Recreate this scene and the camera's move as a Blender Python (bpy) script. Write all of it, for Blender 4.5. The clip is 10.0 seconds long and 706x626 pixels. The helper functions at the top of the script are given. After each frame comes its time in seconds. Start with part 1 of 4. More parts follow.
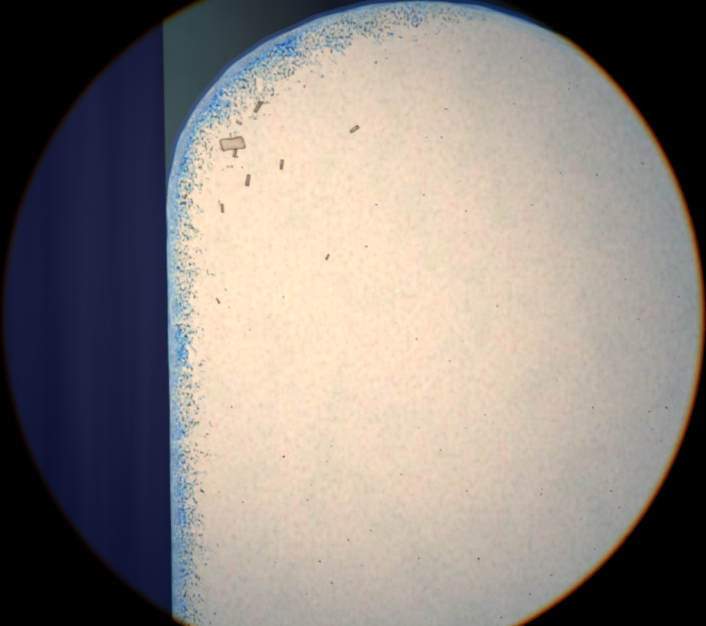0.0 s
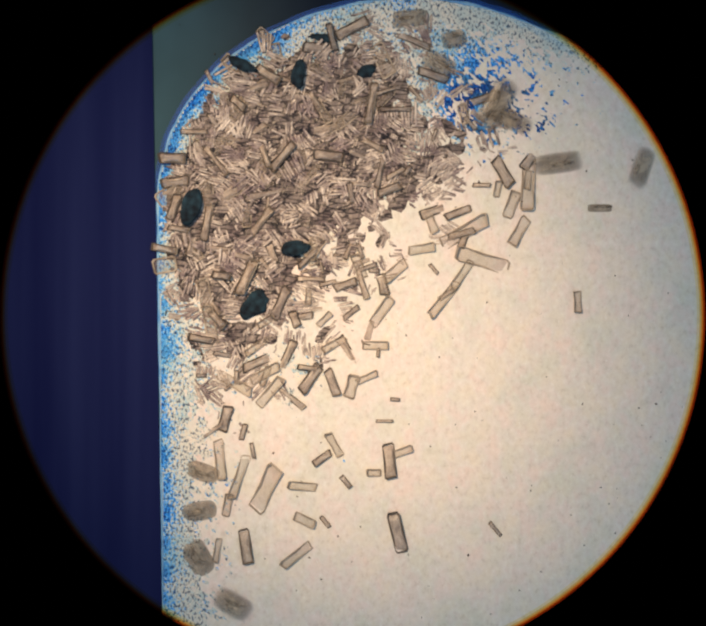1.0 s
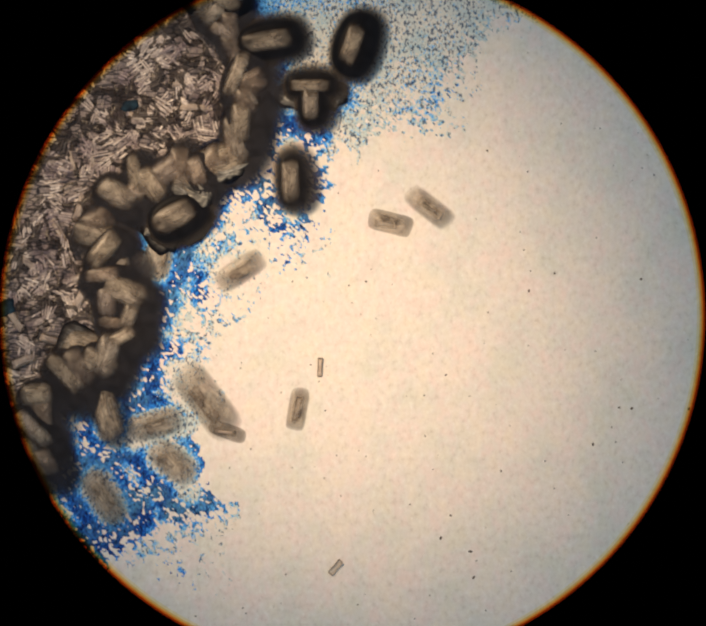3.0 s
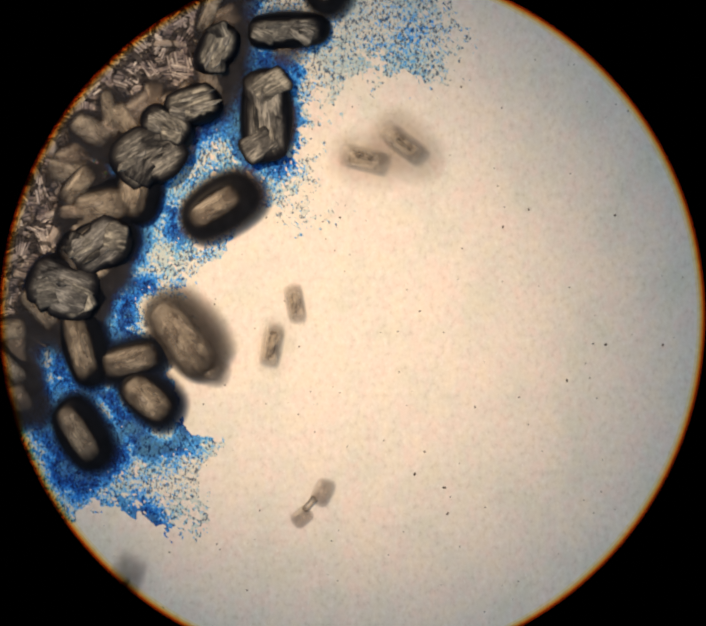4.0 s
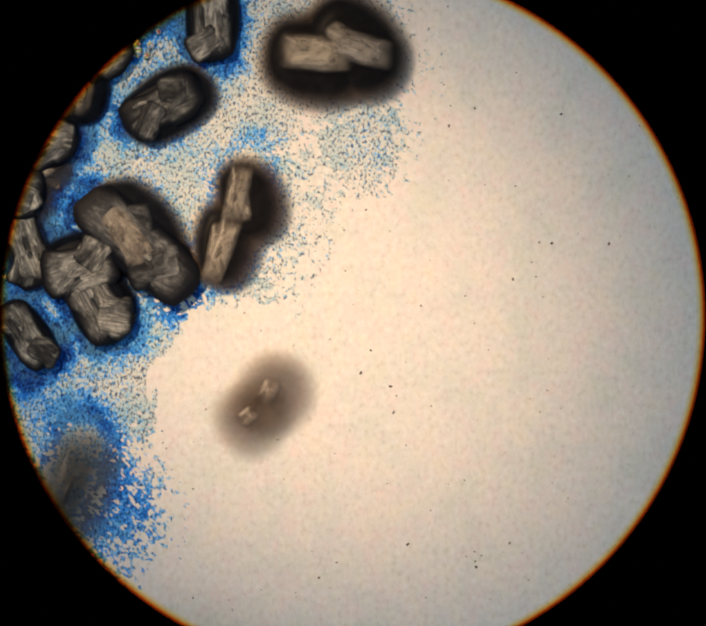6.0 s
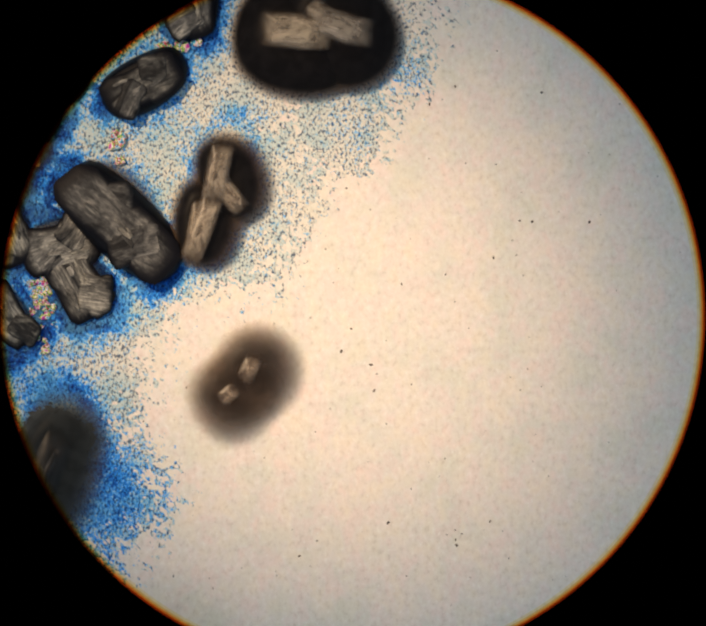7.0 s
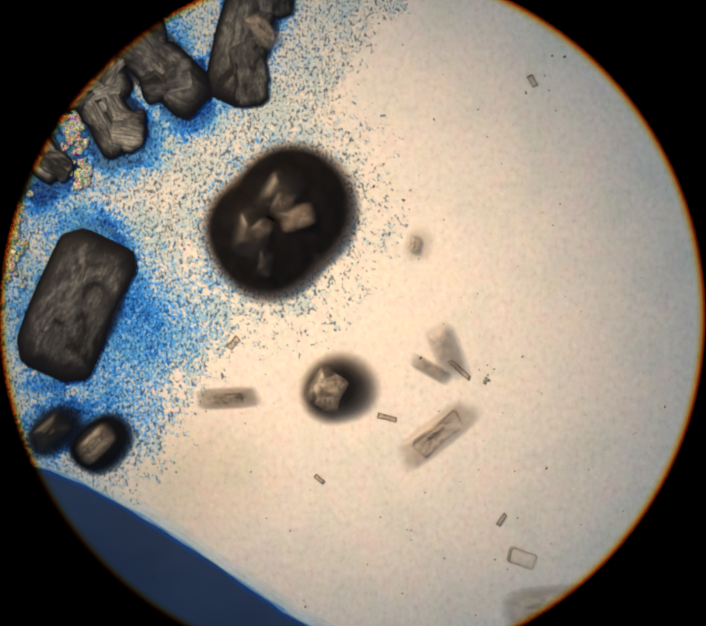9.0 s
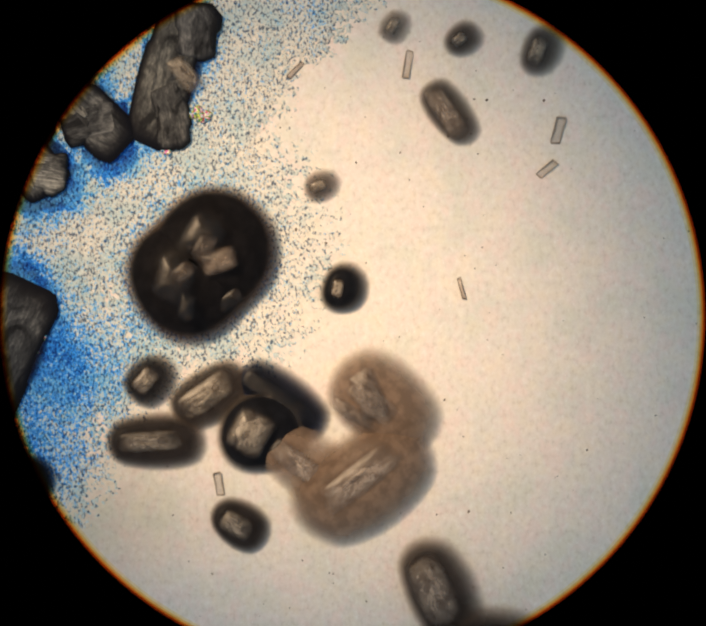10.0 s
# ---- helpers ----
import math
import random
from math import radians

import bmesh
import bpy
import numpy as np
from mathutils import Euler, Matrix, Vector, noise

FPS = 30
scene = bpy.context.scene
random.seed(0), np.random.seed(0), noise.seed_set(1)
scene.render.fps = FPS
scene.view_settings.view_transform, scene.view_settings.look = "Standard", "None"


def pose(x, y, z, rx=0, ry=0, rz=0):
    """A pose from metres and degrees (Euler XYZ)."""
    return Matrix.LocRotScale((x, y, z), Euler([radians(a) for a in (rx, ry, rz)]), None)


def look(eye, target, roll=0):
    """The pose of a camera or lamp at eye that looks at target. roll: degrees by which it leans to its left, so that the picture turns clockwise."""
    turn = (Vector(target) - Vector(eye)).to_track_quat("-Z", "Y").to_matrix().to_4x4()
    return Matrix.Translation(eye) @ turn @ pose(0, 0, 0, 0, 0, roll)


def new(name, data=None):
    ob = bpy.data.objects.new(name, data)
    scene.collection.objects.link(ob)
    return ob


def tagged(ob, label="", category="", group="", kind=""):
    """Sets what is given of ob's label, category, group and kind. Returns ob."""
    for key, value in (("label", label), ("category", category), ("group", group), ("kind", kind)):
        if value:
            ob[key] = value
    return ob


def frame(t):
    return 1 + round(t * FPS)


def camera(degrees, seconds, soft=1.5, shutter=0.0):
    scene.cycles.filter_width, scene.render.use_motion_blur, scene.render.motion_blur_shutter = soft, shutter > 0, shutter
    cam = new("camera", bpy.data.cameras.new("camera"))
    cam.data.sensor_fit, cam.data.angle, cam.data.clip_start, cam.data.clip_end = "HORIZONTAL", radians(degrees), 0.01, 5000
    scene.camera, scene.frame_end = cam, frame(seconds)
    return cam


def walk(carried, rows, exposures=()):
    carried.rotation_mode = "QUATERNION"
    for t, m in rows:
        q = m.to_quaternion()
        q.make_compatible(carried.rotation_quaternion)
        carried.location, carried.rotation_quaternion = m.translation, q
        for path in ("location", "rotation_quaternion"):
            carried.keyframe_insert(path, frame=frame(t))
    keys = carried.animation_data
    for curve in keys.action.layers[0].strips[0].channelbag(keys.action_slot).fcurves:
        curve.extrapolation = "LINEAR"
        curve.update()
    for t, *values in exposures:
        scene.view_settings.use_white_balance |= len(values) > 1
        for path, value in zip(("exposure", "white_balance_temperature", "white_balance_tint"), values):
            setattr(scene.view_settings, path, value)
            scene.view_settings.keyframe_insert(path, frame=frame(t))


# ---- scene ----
# A drying drop on a glass slide, seen through a microscope at low power: the field is 4.5 mm across.
# Plan places are given in units of U metres, x to the right and y towards the viewer's bottom.
U = 2.87e-6
EYE = 0.100
cam = camera(2 * math.degrees(math.atan(784 * U / EYE)), 10.0, soft=2.6)
walk(cam, [(0.0, pose(0, 0, EYE)), (10.0, pose(0, 0, EYE))], [(0.0, 0.0, 6150, 8), (0.7, 0.02, 6350, 9), (1.4, 0.05, 6500, 10), (2.0, 0.04, 6600, 10), (2.7, 0.0, 6600, 10), (5.0, 0.0, 6500, 10), (8.0, 0.0, 6500, 10), (10.0, 0.05, 6550, 9)])

# The way of the hand-moved stage: seconds, plan units.
STAGE = [(0, 0, 0), (0.5, -3, -7), (0.8, -10, -8), (1.0, -23, -8), (1.2, -72, -7), (1.35, -98, -7), (1.5, -116, -7), (1.65, -195, -7), (1.8, -314, -9),
         (1.9, -357, -33), (2.0, -388, -57), (2.25, -480, -130), (2.4, -543, -186), (2.5, -578, -202), (2.7, -633, -232), (3.2, -670, -310),
         (3.8, -693, -394), (4.0, -725, -422), (4.25, -762, -448), (4.5, -779, -470), (5.0, -786, -526), (5.5, -793, -588), (5.7, -811, -621),
         (6.3, -872, -655), (6.8, -890, -676), (7.0, -888, -695), (7.2, -888, -735), (7.4, -888, -786), (7.5, -888, -829), (7.7, -866, -880),
         (7.9, -836, -930), (8.0, -819, -949), (8.2, -801, -998), (8.4, -796, -1058), (8.5, -796, -1062), (8.8, -800, -1062), (9.0, -816, -1061),
         (9.1, -880, -1061), (9.2, -935, -1061), (9.35, -965, -1066), (9.5, -979, -1071), (9.75, -986, -1020), (10.0, -989, -965)]

# ---- light ----
world = bpy.data.worlds.new("world")
scene.world = world
world.use_nodes = True
world.node_tree.nodes["Background"].inputs["Color"].default_value = (0.53, 0.77, 1.0, 1)
world.node_tree.nodes["Background"].inputs["Strength"].default_value = 0.41


def spot(name, place, aim, watts, cone, colour, radius):
    lamp = bpy.data.lights.new(name, "SPOT")
    lamp.energy, lamp.spot_size, lamp.spot_blend, lamp.color, lamp.shadow_soft_size = watts, radians(cone), 1.0, colour, radius
    ob = new(name, lamp)
    ob.matrix_world = look(place, aim)
    return ob


# Unseen spot added above the slide, in place of light from below it.
spot("microscope_lamp", (-0.022, 0.020, 0.050), (-0.00034, 0.00015, 0), 0.176, 4.75, (1.0, 0.70, 0.43), 0.0009)

# ---- materials ----


def material(name, rough=0.5, metal=0.0, spec=0.5):
    m = bpy.data.materials.new(name)
    m.use_nodes = True
    n = m.node_tree.nodes
    b = n["Principled BSDF"]
    b.inputs["Roughness"].default_value, b.inputs["Metallic"].default_value = rough, metal
    b.inputs["Specular IOR Level"].default_value = spec
    return m, m.node_tree, b


def mapped(tree, sx, sy, sz, rz=0.0):
    c = tree.nodes.new("ShaderNodeTexCoord")
    mp = tree.nodes.new("ShaderNodeMapping")
    mp.inputs["Scale"].default_value = (sx / U, sy / U, sz / U)
    mp.inputs["Rotation"].default_value = (0, 0, rz)
    tree.links.new(c.outputs["Object"], mp.inputs["Vector"])
    return mp.outputs["Vector"]


def grain(tree, vector, detail=3.0, rough=0.6, distortion=0.0):
    n = tree.nodes.new("ShaderNodeTexNoise")
    n.inputs["Scale"].default_value, n.inputs["Detail"].default_value = 1.0, detail
    n.inputs["Roughness"].default_value, n.inputs["Distortion"].default_value = rough, distortion
    tree.links.new(vector, n.inputs["Vector"])
    return n.outputs["Fac"]


def ramp(tree, fac, stops):
    r = tree.nodes.new("ShaderNodeValToRGB")
    e = r.color_ramp.elements
    e[1].position, e[1].color = stops[-1][0], (*stops[-1][1], 1)
    e[0].position, e[0].color = stops[0][0], (*stops[0][1], 1)
    for at, col in stops[1:-1]:
        e.new(at).color = (*col, 1)
    tree.links.new(fac, r.inputs["Fac"])
    return r.outputs["Color"]


def mix(tree, fac, a, b, how="MIX"):
    n = tree.nodes.new("ShaderNodeMix")
    n.data_type, n.blend_type = "RGBA", how
    for socket, v in ((n.inputs[0], fac), (n.inputs[6], a), (n.inputs[7], b)):
        if isinstance(v, (int, float)):
            socket.default_value = v
        elif isinstance(v, tuple):
            socket.default_value = (*v, 1)
        else:
            tree.links.new(v, socket)
    return n.outputs[2]


def bump(tree, b, height, units, strength=0.5):
    n = tree.nodes.new("ShaderNodeBump")
    n.inputs["Distance"].default_value, n.inputs["Strength"].default_value = units * U, strength
    tree.links.new(height, n.inputs["Height"])
    tree.links.new(n.outputs["Normal"], b.inputs["Normal"])


def liquid_material():
    """Thin pale liquid: faint mottling in several hues, short pale dashes, a very fine grain."""
    m, t, b = material("pale_liquid", 0.55, 0, 0.2)
    fine = grain(t, mapped(t, 0.085, 0.065, 0.06), 3.0, 0.62)
    a = ramp(t, fine, [(0.28, (0.69, 0.625, 0.555)), (0.44, (0.795, 0.732, 0.662)), (0.6, (0.835, 0.778, 0.712)), (0.76, (0.90, 0.86, 0.80))])
    for scale, low, high in ((0.026, (0.965, 0.978, 0.972), (1.02, 1.0, 0.975)), (0.0085, (0.93, 0.965, 0.955), (1.03, 1.0, 0.985))):
        patch = grain(t, mapped(t, scale, scale * 0.8, scale), 2.0, 0.55)
        a = mix(t, 1.0, a, ramp(t, patch, [(0.36, low), (0.5, (1, 1, 1)), (0.64, high)]), "MULTIPLY")
    pink = grain(t, mapped(t, 0.021, 0.016, 0.02, 0.5), 2.0, 0.6)
    a = mix(t, 1.0, a, ramp(t, pink, [(0.40, (1.0, 1.0, 0.955)), (0.52, (1, 1, 1)), (0.62, (1.02, 0.965, 0.97))]), "MULTIPLY")
    dash = grain(t, mapped(t, 0.17, 0.085, 0.1), 2.0, 0.6)
    a = mix(t, ramp(t, dash, [(0.64, (0, 0, 0)), (0.72, (0.5, 0.5, 0.5))]), a, (0.95, 0.93, 0.89))
    # a soft darker tan patch near the drop's lower rim
    away = t.nodes.new("ShaderNodeVectorMath")
    away.operation = "DISTANCE"
    t.links.new(mapped(t, 1 / 250, 1 / 200, 0.0), away.inputs[0])
    away.inputs[1].default_value = ((1250 - 784) / 250, (695 - 2110) / 200, 0)
    a = mix(t, 1.0, a, ramp(t, away.outputs["Value"], [(0.25, (0.90, 0.865, 0.80)), (0.95, (1, 1, 1))]), "MULTIPLY")
    t.links.new(a, b.inputs["Base Color"])
    bump(t, b, fine, 2.0, 0.2)
    return m


def blue_material():
    """A thin drying film: its colour goes with its thickness, broken by fine grains."""
    m, t, b = material("blue_film", 0.5, 0, 0.1)
    at = t.nodes.new("ShaderNodeAttribute")
    at.attribute_name = "thick"
    fine = grain(t, mapped(t, 0.17, 0.13, 0.1), 3.0, 0.75)
    wide = grain(t, mapped(t, 0.012, 0.012, 0.012), 3.0)
    def maths(how, one, two):
        n = t.nodes.new("ShaderNodeMath")
        n.operation = how
        for socket, v in zip(n.inputs, (one, two)):
            if isinstance(v, float):
                socket.default_value = v
            else:
                t.links.new(v, socket)
        return n.outputs[0]
    depth = maths("ADD", maths("MULTIPLY", at.outputs["Fac"], 0.86), maths("MULTIPLY", maths("SUBTRACT", fine, 0.49), maths("SUBTRACT", 2.5, maths("MULTIPLY", at.outputs["Fac"], 1.2))))
    base = ramp(t, depth, [(0.20, (0.80, 0.755, 0.655)), (0.36, (0.66, 0.72, 0.67)), (0.48, (0.24, 0.56, 0.90)), (0.62, (0.035, 0.34, 0.95)), (0.84, (0.012, 0.14, 0.60)), (1.0, (0.006, 0.05, 0.26))])
    teal = mix(t, ramp(t, wide, [(0.45, (0, 0, 0)), (0.62, (0.55, 0.55, 0.55))]), base, mix(t, 0.6, base, (0.18, 0.50, 0.62)))
    glint = grain(t, mapped(t, 0.21, 0.15, 0.2), 2.0, 0.6)
    teal = mix(t, ramp(t, glint, [(0.60, (0, 0, 0)), (0.70, (0.75, 0.75, 0.75))]), teal, ramp(t, at.outputs["Fac"], [(0.15, (0.86, 0.87, 0.79)), (0.45, (0.52, 0.82, 0.88)), (0.9, (0.10, 0.42, 0.70))]))
    speck = grain(t, mapped(t, 0.20, 0.125, 0.2), 2.0, 0.6)
    t.links.new(mix(t, 1.0, teal, ramp(t, speck, [(0.39, (0.15, 0.20, 0.30)), (0.48, (1, 1, 1))]), "MULTIPLY"), b.inputs["Base Color"])
    bump(t, b, fine, 5.0, 0.6)
    return m


def crystal_material(name, dark, mid, light, cover, along=0.03, across=0.085, edges=(0.36, 0.45, 0.57, 0.66), fade=False, fineness=3.0, warp=0.25):
    m, t, b = material(name, 0.35, 0, 0.5)
    v = mapped(t, along, across, 0.1)
    info = t.nodes.new("ShaderNodeObjectInfo")
    add = t.nodes.new("ShaderNodeVectorMath")
    add.operation = "ADD"
    sc = t.nodes.new("ShaderNodeMath")
    sc.operation, sc.inputs[1].default_value = "MULTIPLY", 37.0
    t.links.new(info.outputs["Random"], sc.inputs[0])
    t.links.new(v, add.inputs[0])
    t.links.new(sc.outputs[0], add.inputs[1])
    streak = grain(t, add.outputs[0], fineness, 0.68, warp)
    b.inputs["Alpha"].default_value = cover
    v2 = mapped(t, 0.05, 0.05, 0.05)
    blot = grain(t, v2, 4.0, 0.65)
    a = ramp(t, streak, list(zip(edges, (dark, mid, mid, light))))
    tint = ramp(t, info.outputs["Random"], [(0.0, (0.76, 0.76, 0.79)), (1.0, (1.12, 1.07, 1.0))])
    c = mix(t, 1.0, a, tint, "MULTIPLY")
    c = mix(t, 0.75 if fade else 0.55, c, ramp(t, blot, [(0.36, (0.40, 0.36, 0.35) if fade else (0.62, 0.58, 0.57)), (0.54, (1, 1, 1))]), "MULTIPLY")
    if fade:
        patch = grain(t, mapped(t, 0.016, 0.024, 0.02), 3.0, 0.6, 1.2)
        c = mix(t, 1.0, c, ramp(t, patch, [(0.36, (0.46, 0.42, 0.40)), (0.46, (0.90, 0.88, 0.86)), (0.60, (1.2, 1.18, 1.14))]), "MULTIPLY")
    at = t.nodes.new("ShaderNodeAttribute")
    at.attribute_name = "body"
    # outline darkened in colour, for light bent away at the crystal's edge
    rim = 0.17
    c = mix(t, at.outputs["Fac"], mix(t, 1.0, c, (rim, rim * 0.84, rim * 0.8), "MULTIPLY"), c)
    t.links.new(c, b.inputs["Base Color"])
    if fade:
        sc2 = t.nodes.new("ShaderNodeMath")
        sc2.operation, sc2.inputs[1].default_value = "MULTIPLY", cover
        t.links.new(ramp(t, at.outputs["Fac"], [(0.0, (0, 0, 0)), (0.12, (0.12, 0.12, 0.12)), (0.5, (0.62, 0.62, 0.62)), (1.0, (0.92, 0.92, 0.92))]), sc2.inputs[0])
        t.links.new(sc2.outputs[0], b.inputs["Alpha"])
    bump(t, b, streak, 8.0, 0.08 if fade else 0.25)
    return m


def block_material(name, dark, mid, light, along, across, lines):
    """A thick grown-over crystal: murky, thin bright growth lines along it, edge shade painted as margin."""
    m, t, b = material(name, 0.55, 0, 0.12)
    info = t.nodes.new("ShaderNodeObjectInfo")
    sc = t.nodes.new("ShaderNodeMath")
    sc.operation, sc.inputs[1].default_value = "MULTIPLY", 41.0
    t.links.new(info.outputs["Random"], sc.inputs[0])

    def own(v):
        add = t.nodes.new("ShaderNodeVectorMath")
        t.links.new(v, add.inputs[0])
        t.links.new(sc.outputs[0], add.inputs[1])
        return add.outputs[0]
    cloud = grain(t, own(mapped(t, 0.010, 0.017, 0.02)), 3.5, 0.6, 0.9)
    c = ramp(t, cloud, [(0.38, dark), (0.47, mid), (0.53, mid), (0.64, tuple(0.45 * a + 0.55 * k for a, k in zip(mid, light)))])
    fine = grain(t, own(mapped(t, 0.055, 0.115, 0.1)), 3.0, 0.7)
    c = mix(t, 1.0, c, ramp(t, fine, [(0.32, (0.50, 0.50, 0.52)), (0.46, (0.88, 0.88, 0.88)), (0.56, (1.15, 1.15, 1.13)), (0.66, (1.9, 1.85, 1.75))]), "MULTIPLY")
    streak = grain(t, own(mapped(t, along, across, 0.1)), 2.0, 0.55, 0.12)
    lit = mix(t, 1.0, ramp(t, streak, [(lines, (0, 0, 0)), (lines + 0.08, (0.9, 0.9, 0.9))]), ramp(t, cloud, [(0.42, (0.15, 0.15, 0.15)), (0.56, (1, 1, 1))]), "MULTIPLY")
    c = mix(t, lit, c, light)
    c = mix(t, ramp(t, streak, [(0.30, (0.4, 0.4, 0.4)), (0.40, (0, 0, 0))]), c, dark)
    c = mix(t, 1.0, c, ramp(t, info.outputs["Random"], [(0.0, (0.7, 0.7, 0.74)), (1.0, (1.2, 1.16, 1.08))]), "MULTIPLY")
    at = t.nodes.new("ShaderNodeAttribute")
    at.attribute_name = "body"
    # near-black margin painted for the light lost at the block's sides
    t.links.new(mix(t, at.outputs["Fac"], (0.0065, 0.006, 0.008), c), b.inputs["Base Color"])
    return m


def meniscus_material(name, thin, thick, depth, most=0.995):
    """Liquid drawn up round a crystal; refraction shade painted in, denser the higher it stands."""
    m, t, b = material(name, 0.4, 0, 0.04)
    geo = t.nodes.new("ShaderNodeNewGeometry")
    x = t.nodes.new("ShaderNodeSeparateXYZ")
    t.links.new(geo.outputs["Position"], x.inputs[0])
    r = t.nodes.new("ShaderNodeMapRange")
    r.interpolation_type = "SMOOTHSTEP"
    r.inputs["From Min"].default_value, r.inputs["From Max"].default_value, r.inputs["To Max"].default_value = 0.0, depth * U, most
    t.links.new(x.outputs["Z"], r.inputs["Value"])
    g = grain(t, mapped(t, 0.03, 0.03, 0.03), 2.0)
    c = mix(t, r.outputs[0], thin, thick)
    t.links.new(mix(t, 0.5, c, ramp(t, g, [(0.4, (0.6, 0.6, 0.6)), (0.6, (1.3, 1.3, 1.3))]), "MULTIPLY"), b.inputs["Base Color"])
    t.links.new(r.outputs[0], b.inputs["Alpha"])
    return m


def sheer_material(name, colour, cover, rough=0.25):
    """A thin mottled skin that lets part of the light through."""
    m, t, b = material(name, rough, 0, 0.25)
    g = grain(t, mapped(t, 0.03, 0.03, 0.03), 2.0)
    t.links.new(mix(t, g, tuple(c * 0.7 for c in colour), tuple(c * 1.3 for c in colour)), b.inputs["Base Color"])
    b.inputs["Alpha"].default_value = cover
    return m


def plain_material(name, dark, light, scale, rough=0.6, spec=0.3):
    m, t, b = material(name, rough, 0, spec)
    g = grain(t, mapped(t, scale[0], scale[1], scale[0]), 3.0)
    t.links.new(ramp(t, g, [(0.35, dark), (0.65, light)]), b.inputs["Base Color"])
    return m


def glass_material():
    """Slide glass: greenish beside the strip, darker blue away from it."""
    m, t, b = material("dim_glass", 0.6, 0, 0.05)
    c = t.nodes.new("ShaderNodeTexCoord")
    x = t.nodes.new("ShaderNodeSeparateXYZ")
    t.links.new(c.outputs["Object"], x.inputs[0])

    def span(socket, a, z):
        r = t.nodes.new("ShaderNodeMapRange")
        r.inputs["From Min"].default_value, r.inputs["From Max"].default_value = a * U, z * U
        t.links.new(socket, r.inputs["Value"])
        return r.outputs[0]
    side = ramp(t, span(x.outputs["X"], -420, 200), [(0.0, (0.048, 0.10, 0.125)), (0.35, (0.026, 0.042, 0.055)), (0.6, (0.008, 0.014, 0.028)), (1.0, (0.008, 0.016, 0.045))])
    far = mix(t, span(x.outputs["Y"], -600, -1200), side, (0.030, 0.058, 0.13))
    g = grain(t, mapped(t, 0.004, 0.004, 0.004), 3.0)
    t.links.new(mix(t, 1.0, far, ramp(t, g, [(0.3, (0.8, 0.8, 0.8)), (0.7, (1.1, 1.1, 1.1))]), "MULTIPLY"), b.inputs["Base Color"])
    return m


LIQUID = liquid_material()
BLUE = blue_material()
TAN = crystal_material("tan_crystal", (0.34, 0.275, 0.235), (0.56, 0.465, 0.385), (0.74, 0.64, 0.54), 0.62, 0.03, 0.10, (0.38, 0.46, 0.53, 0.62))
GHOST = crystal_material("clear_crystal", (0.50, 0.42, 0.34), (0.66, 0.57, 0.47), (0.78, 0.70, 0.60), 0.12)
PALE = crystal_material("pale_crystal", (0.26, 0.205, 0.15), (0.52, 0.44, 0.35), (0.72, 0.64, 0.54), 0.25)
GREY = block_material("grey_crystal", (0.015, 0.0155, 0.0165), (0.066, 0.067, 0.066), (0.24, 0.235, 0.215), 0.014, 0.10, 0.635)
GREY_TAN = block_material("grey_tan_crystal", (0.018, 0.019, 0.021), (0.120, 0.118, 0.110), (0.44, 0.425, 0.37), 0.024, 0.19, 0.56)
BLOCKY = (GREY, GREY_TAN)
# Lit and dim copies: how much light comes through is put into the colour.
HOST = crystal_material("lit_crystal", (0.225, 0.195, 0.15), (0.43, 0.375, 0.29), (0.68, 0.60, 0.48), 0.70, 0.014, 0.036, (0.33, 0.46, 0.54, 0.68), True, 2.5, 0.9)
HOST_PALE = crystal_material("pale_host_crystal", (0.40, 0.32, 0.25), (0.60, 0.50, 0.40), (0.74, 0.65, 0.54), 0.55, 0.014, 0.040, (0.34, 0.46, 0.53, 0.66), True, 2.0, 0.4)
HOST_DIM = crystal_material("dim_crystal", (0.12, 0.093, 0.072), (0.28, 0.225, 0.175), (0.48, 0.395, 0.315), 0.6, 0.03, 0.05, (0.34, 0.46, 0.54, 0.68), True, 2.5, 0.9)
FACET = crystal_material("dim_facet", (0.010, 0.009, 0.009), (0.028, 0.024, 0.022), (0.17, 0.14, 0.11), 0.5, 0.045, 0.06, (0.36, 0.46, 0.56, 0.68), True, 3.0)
# Browns for the dark outlines that refraction draws round rods.
EDGE = plain_material("brown_edge", (0.025, 0.02, 0.017), (0.11, 0.085, 0.065), (0.03, 0.03), 0.4, 0.5)
EDGE_GHOST = plain_material("faint_edge", (0.34, 0.275, 0.22), (0.60, 0.51, 0.42), (0.05, 0.05), 0.4, 0.3)
EDGE_PALE = plain_material("pale_brown_edge", (0.17, 0.135, 0.10), (0.42, 0.345, 0.27), (0.03, 0.03), 0.4, 0.4)
# Near-black tones stand for light that the menisci bend away.
HALO = meniscus_material("shaded_meniscus", (0.035, 0.050, 0.11), (0.0050, 0.0058, 0.0082), 25)
HALO_FRONT = meniscus_material("shaded_meniscus", (0.085, 0.080, 0.088), (0.018, 0.0172, 0.019), 30, 0.9)
CRUST_HALO = meniscus_material("shaded_meniscus", (0.09, 0.065, 0.075), (0.0055, 0.0056, 0.0068), 26)
HALO_SOFT = meniscus_material("shaded_meniscus", (0.21, 0.165, 0.125), (0.0062, 0.0070, 0.0095), 32, 0.99)
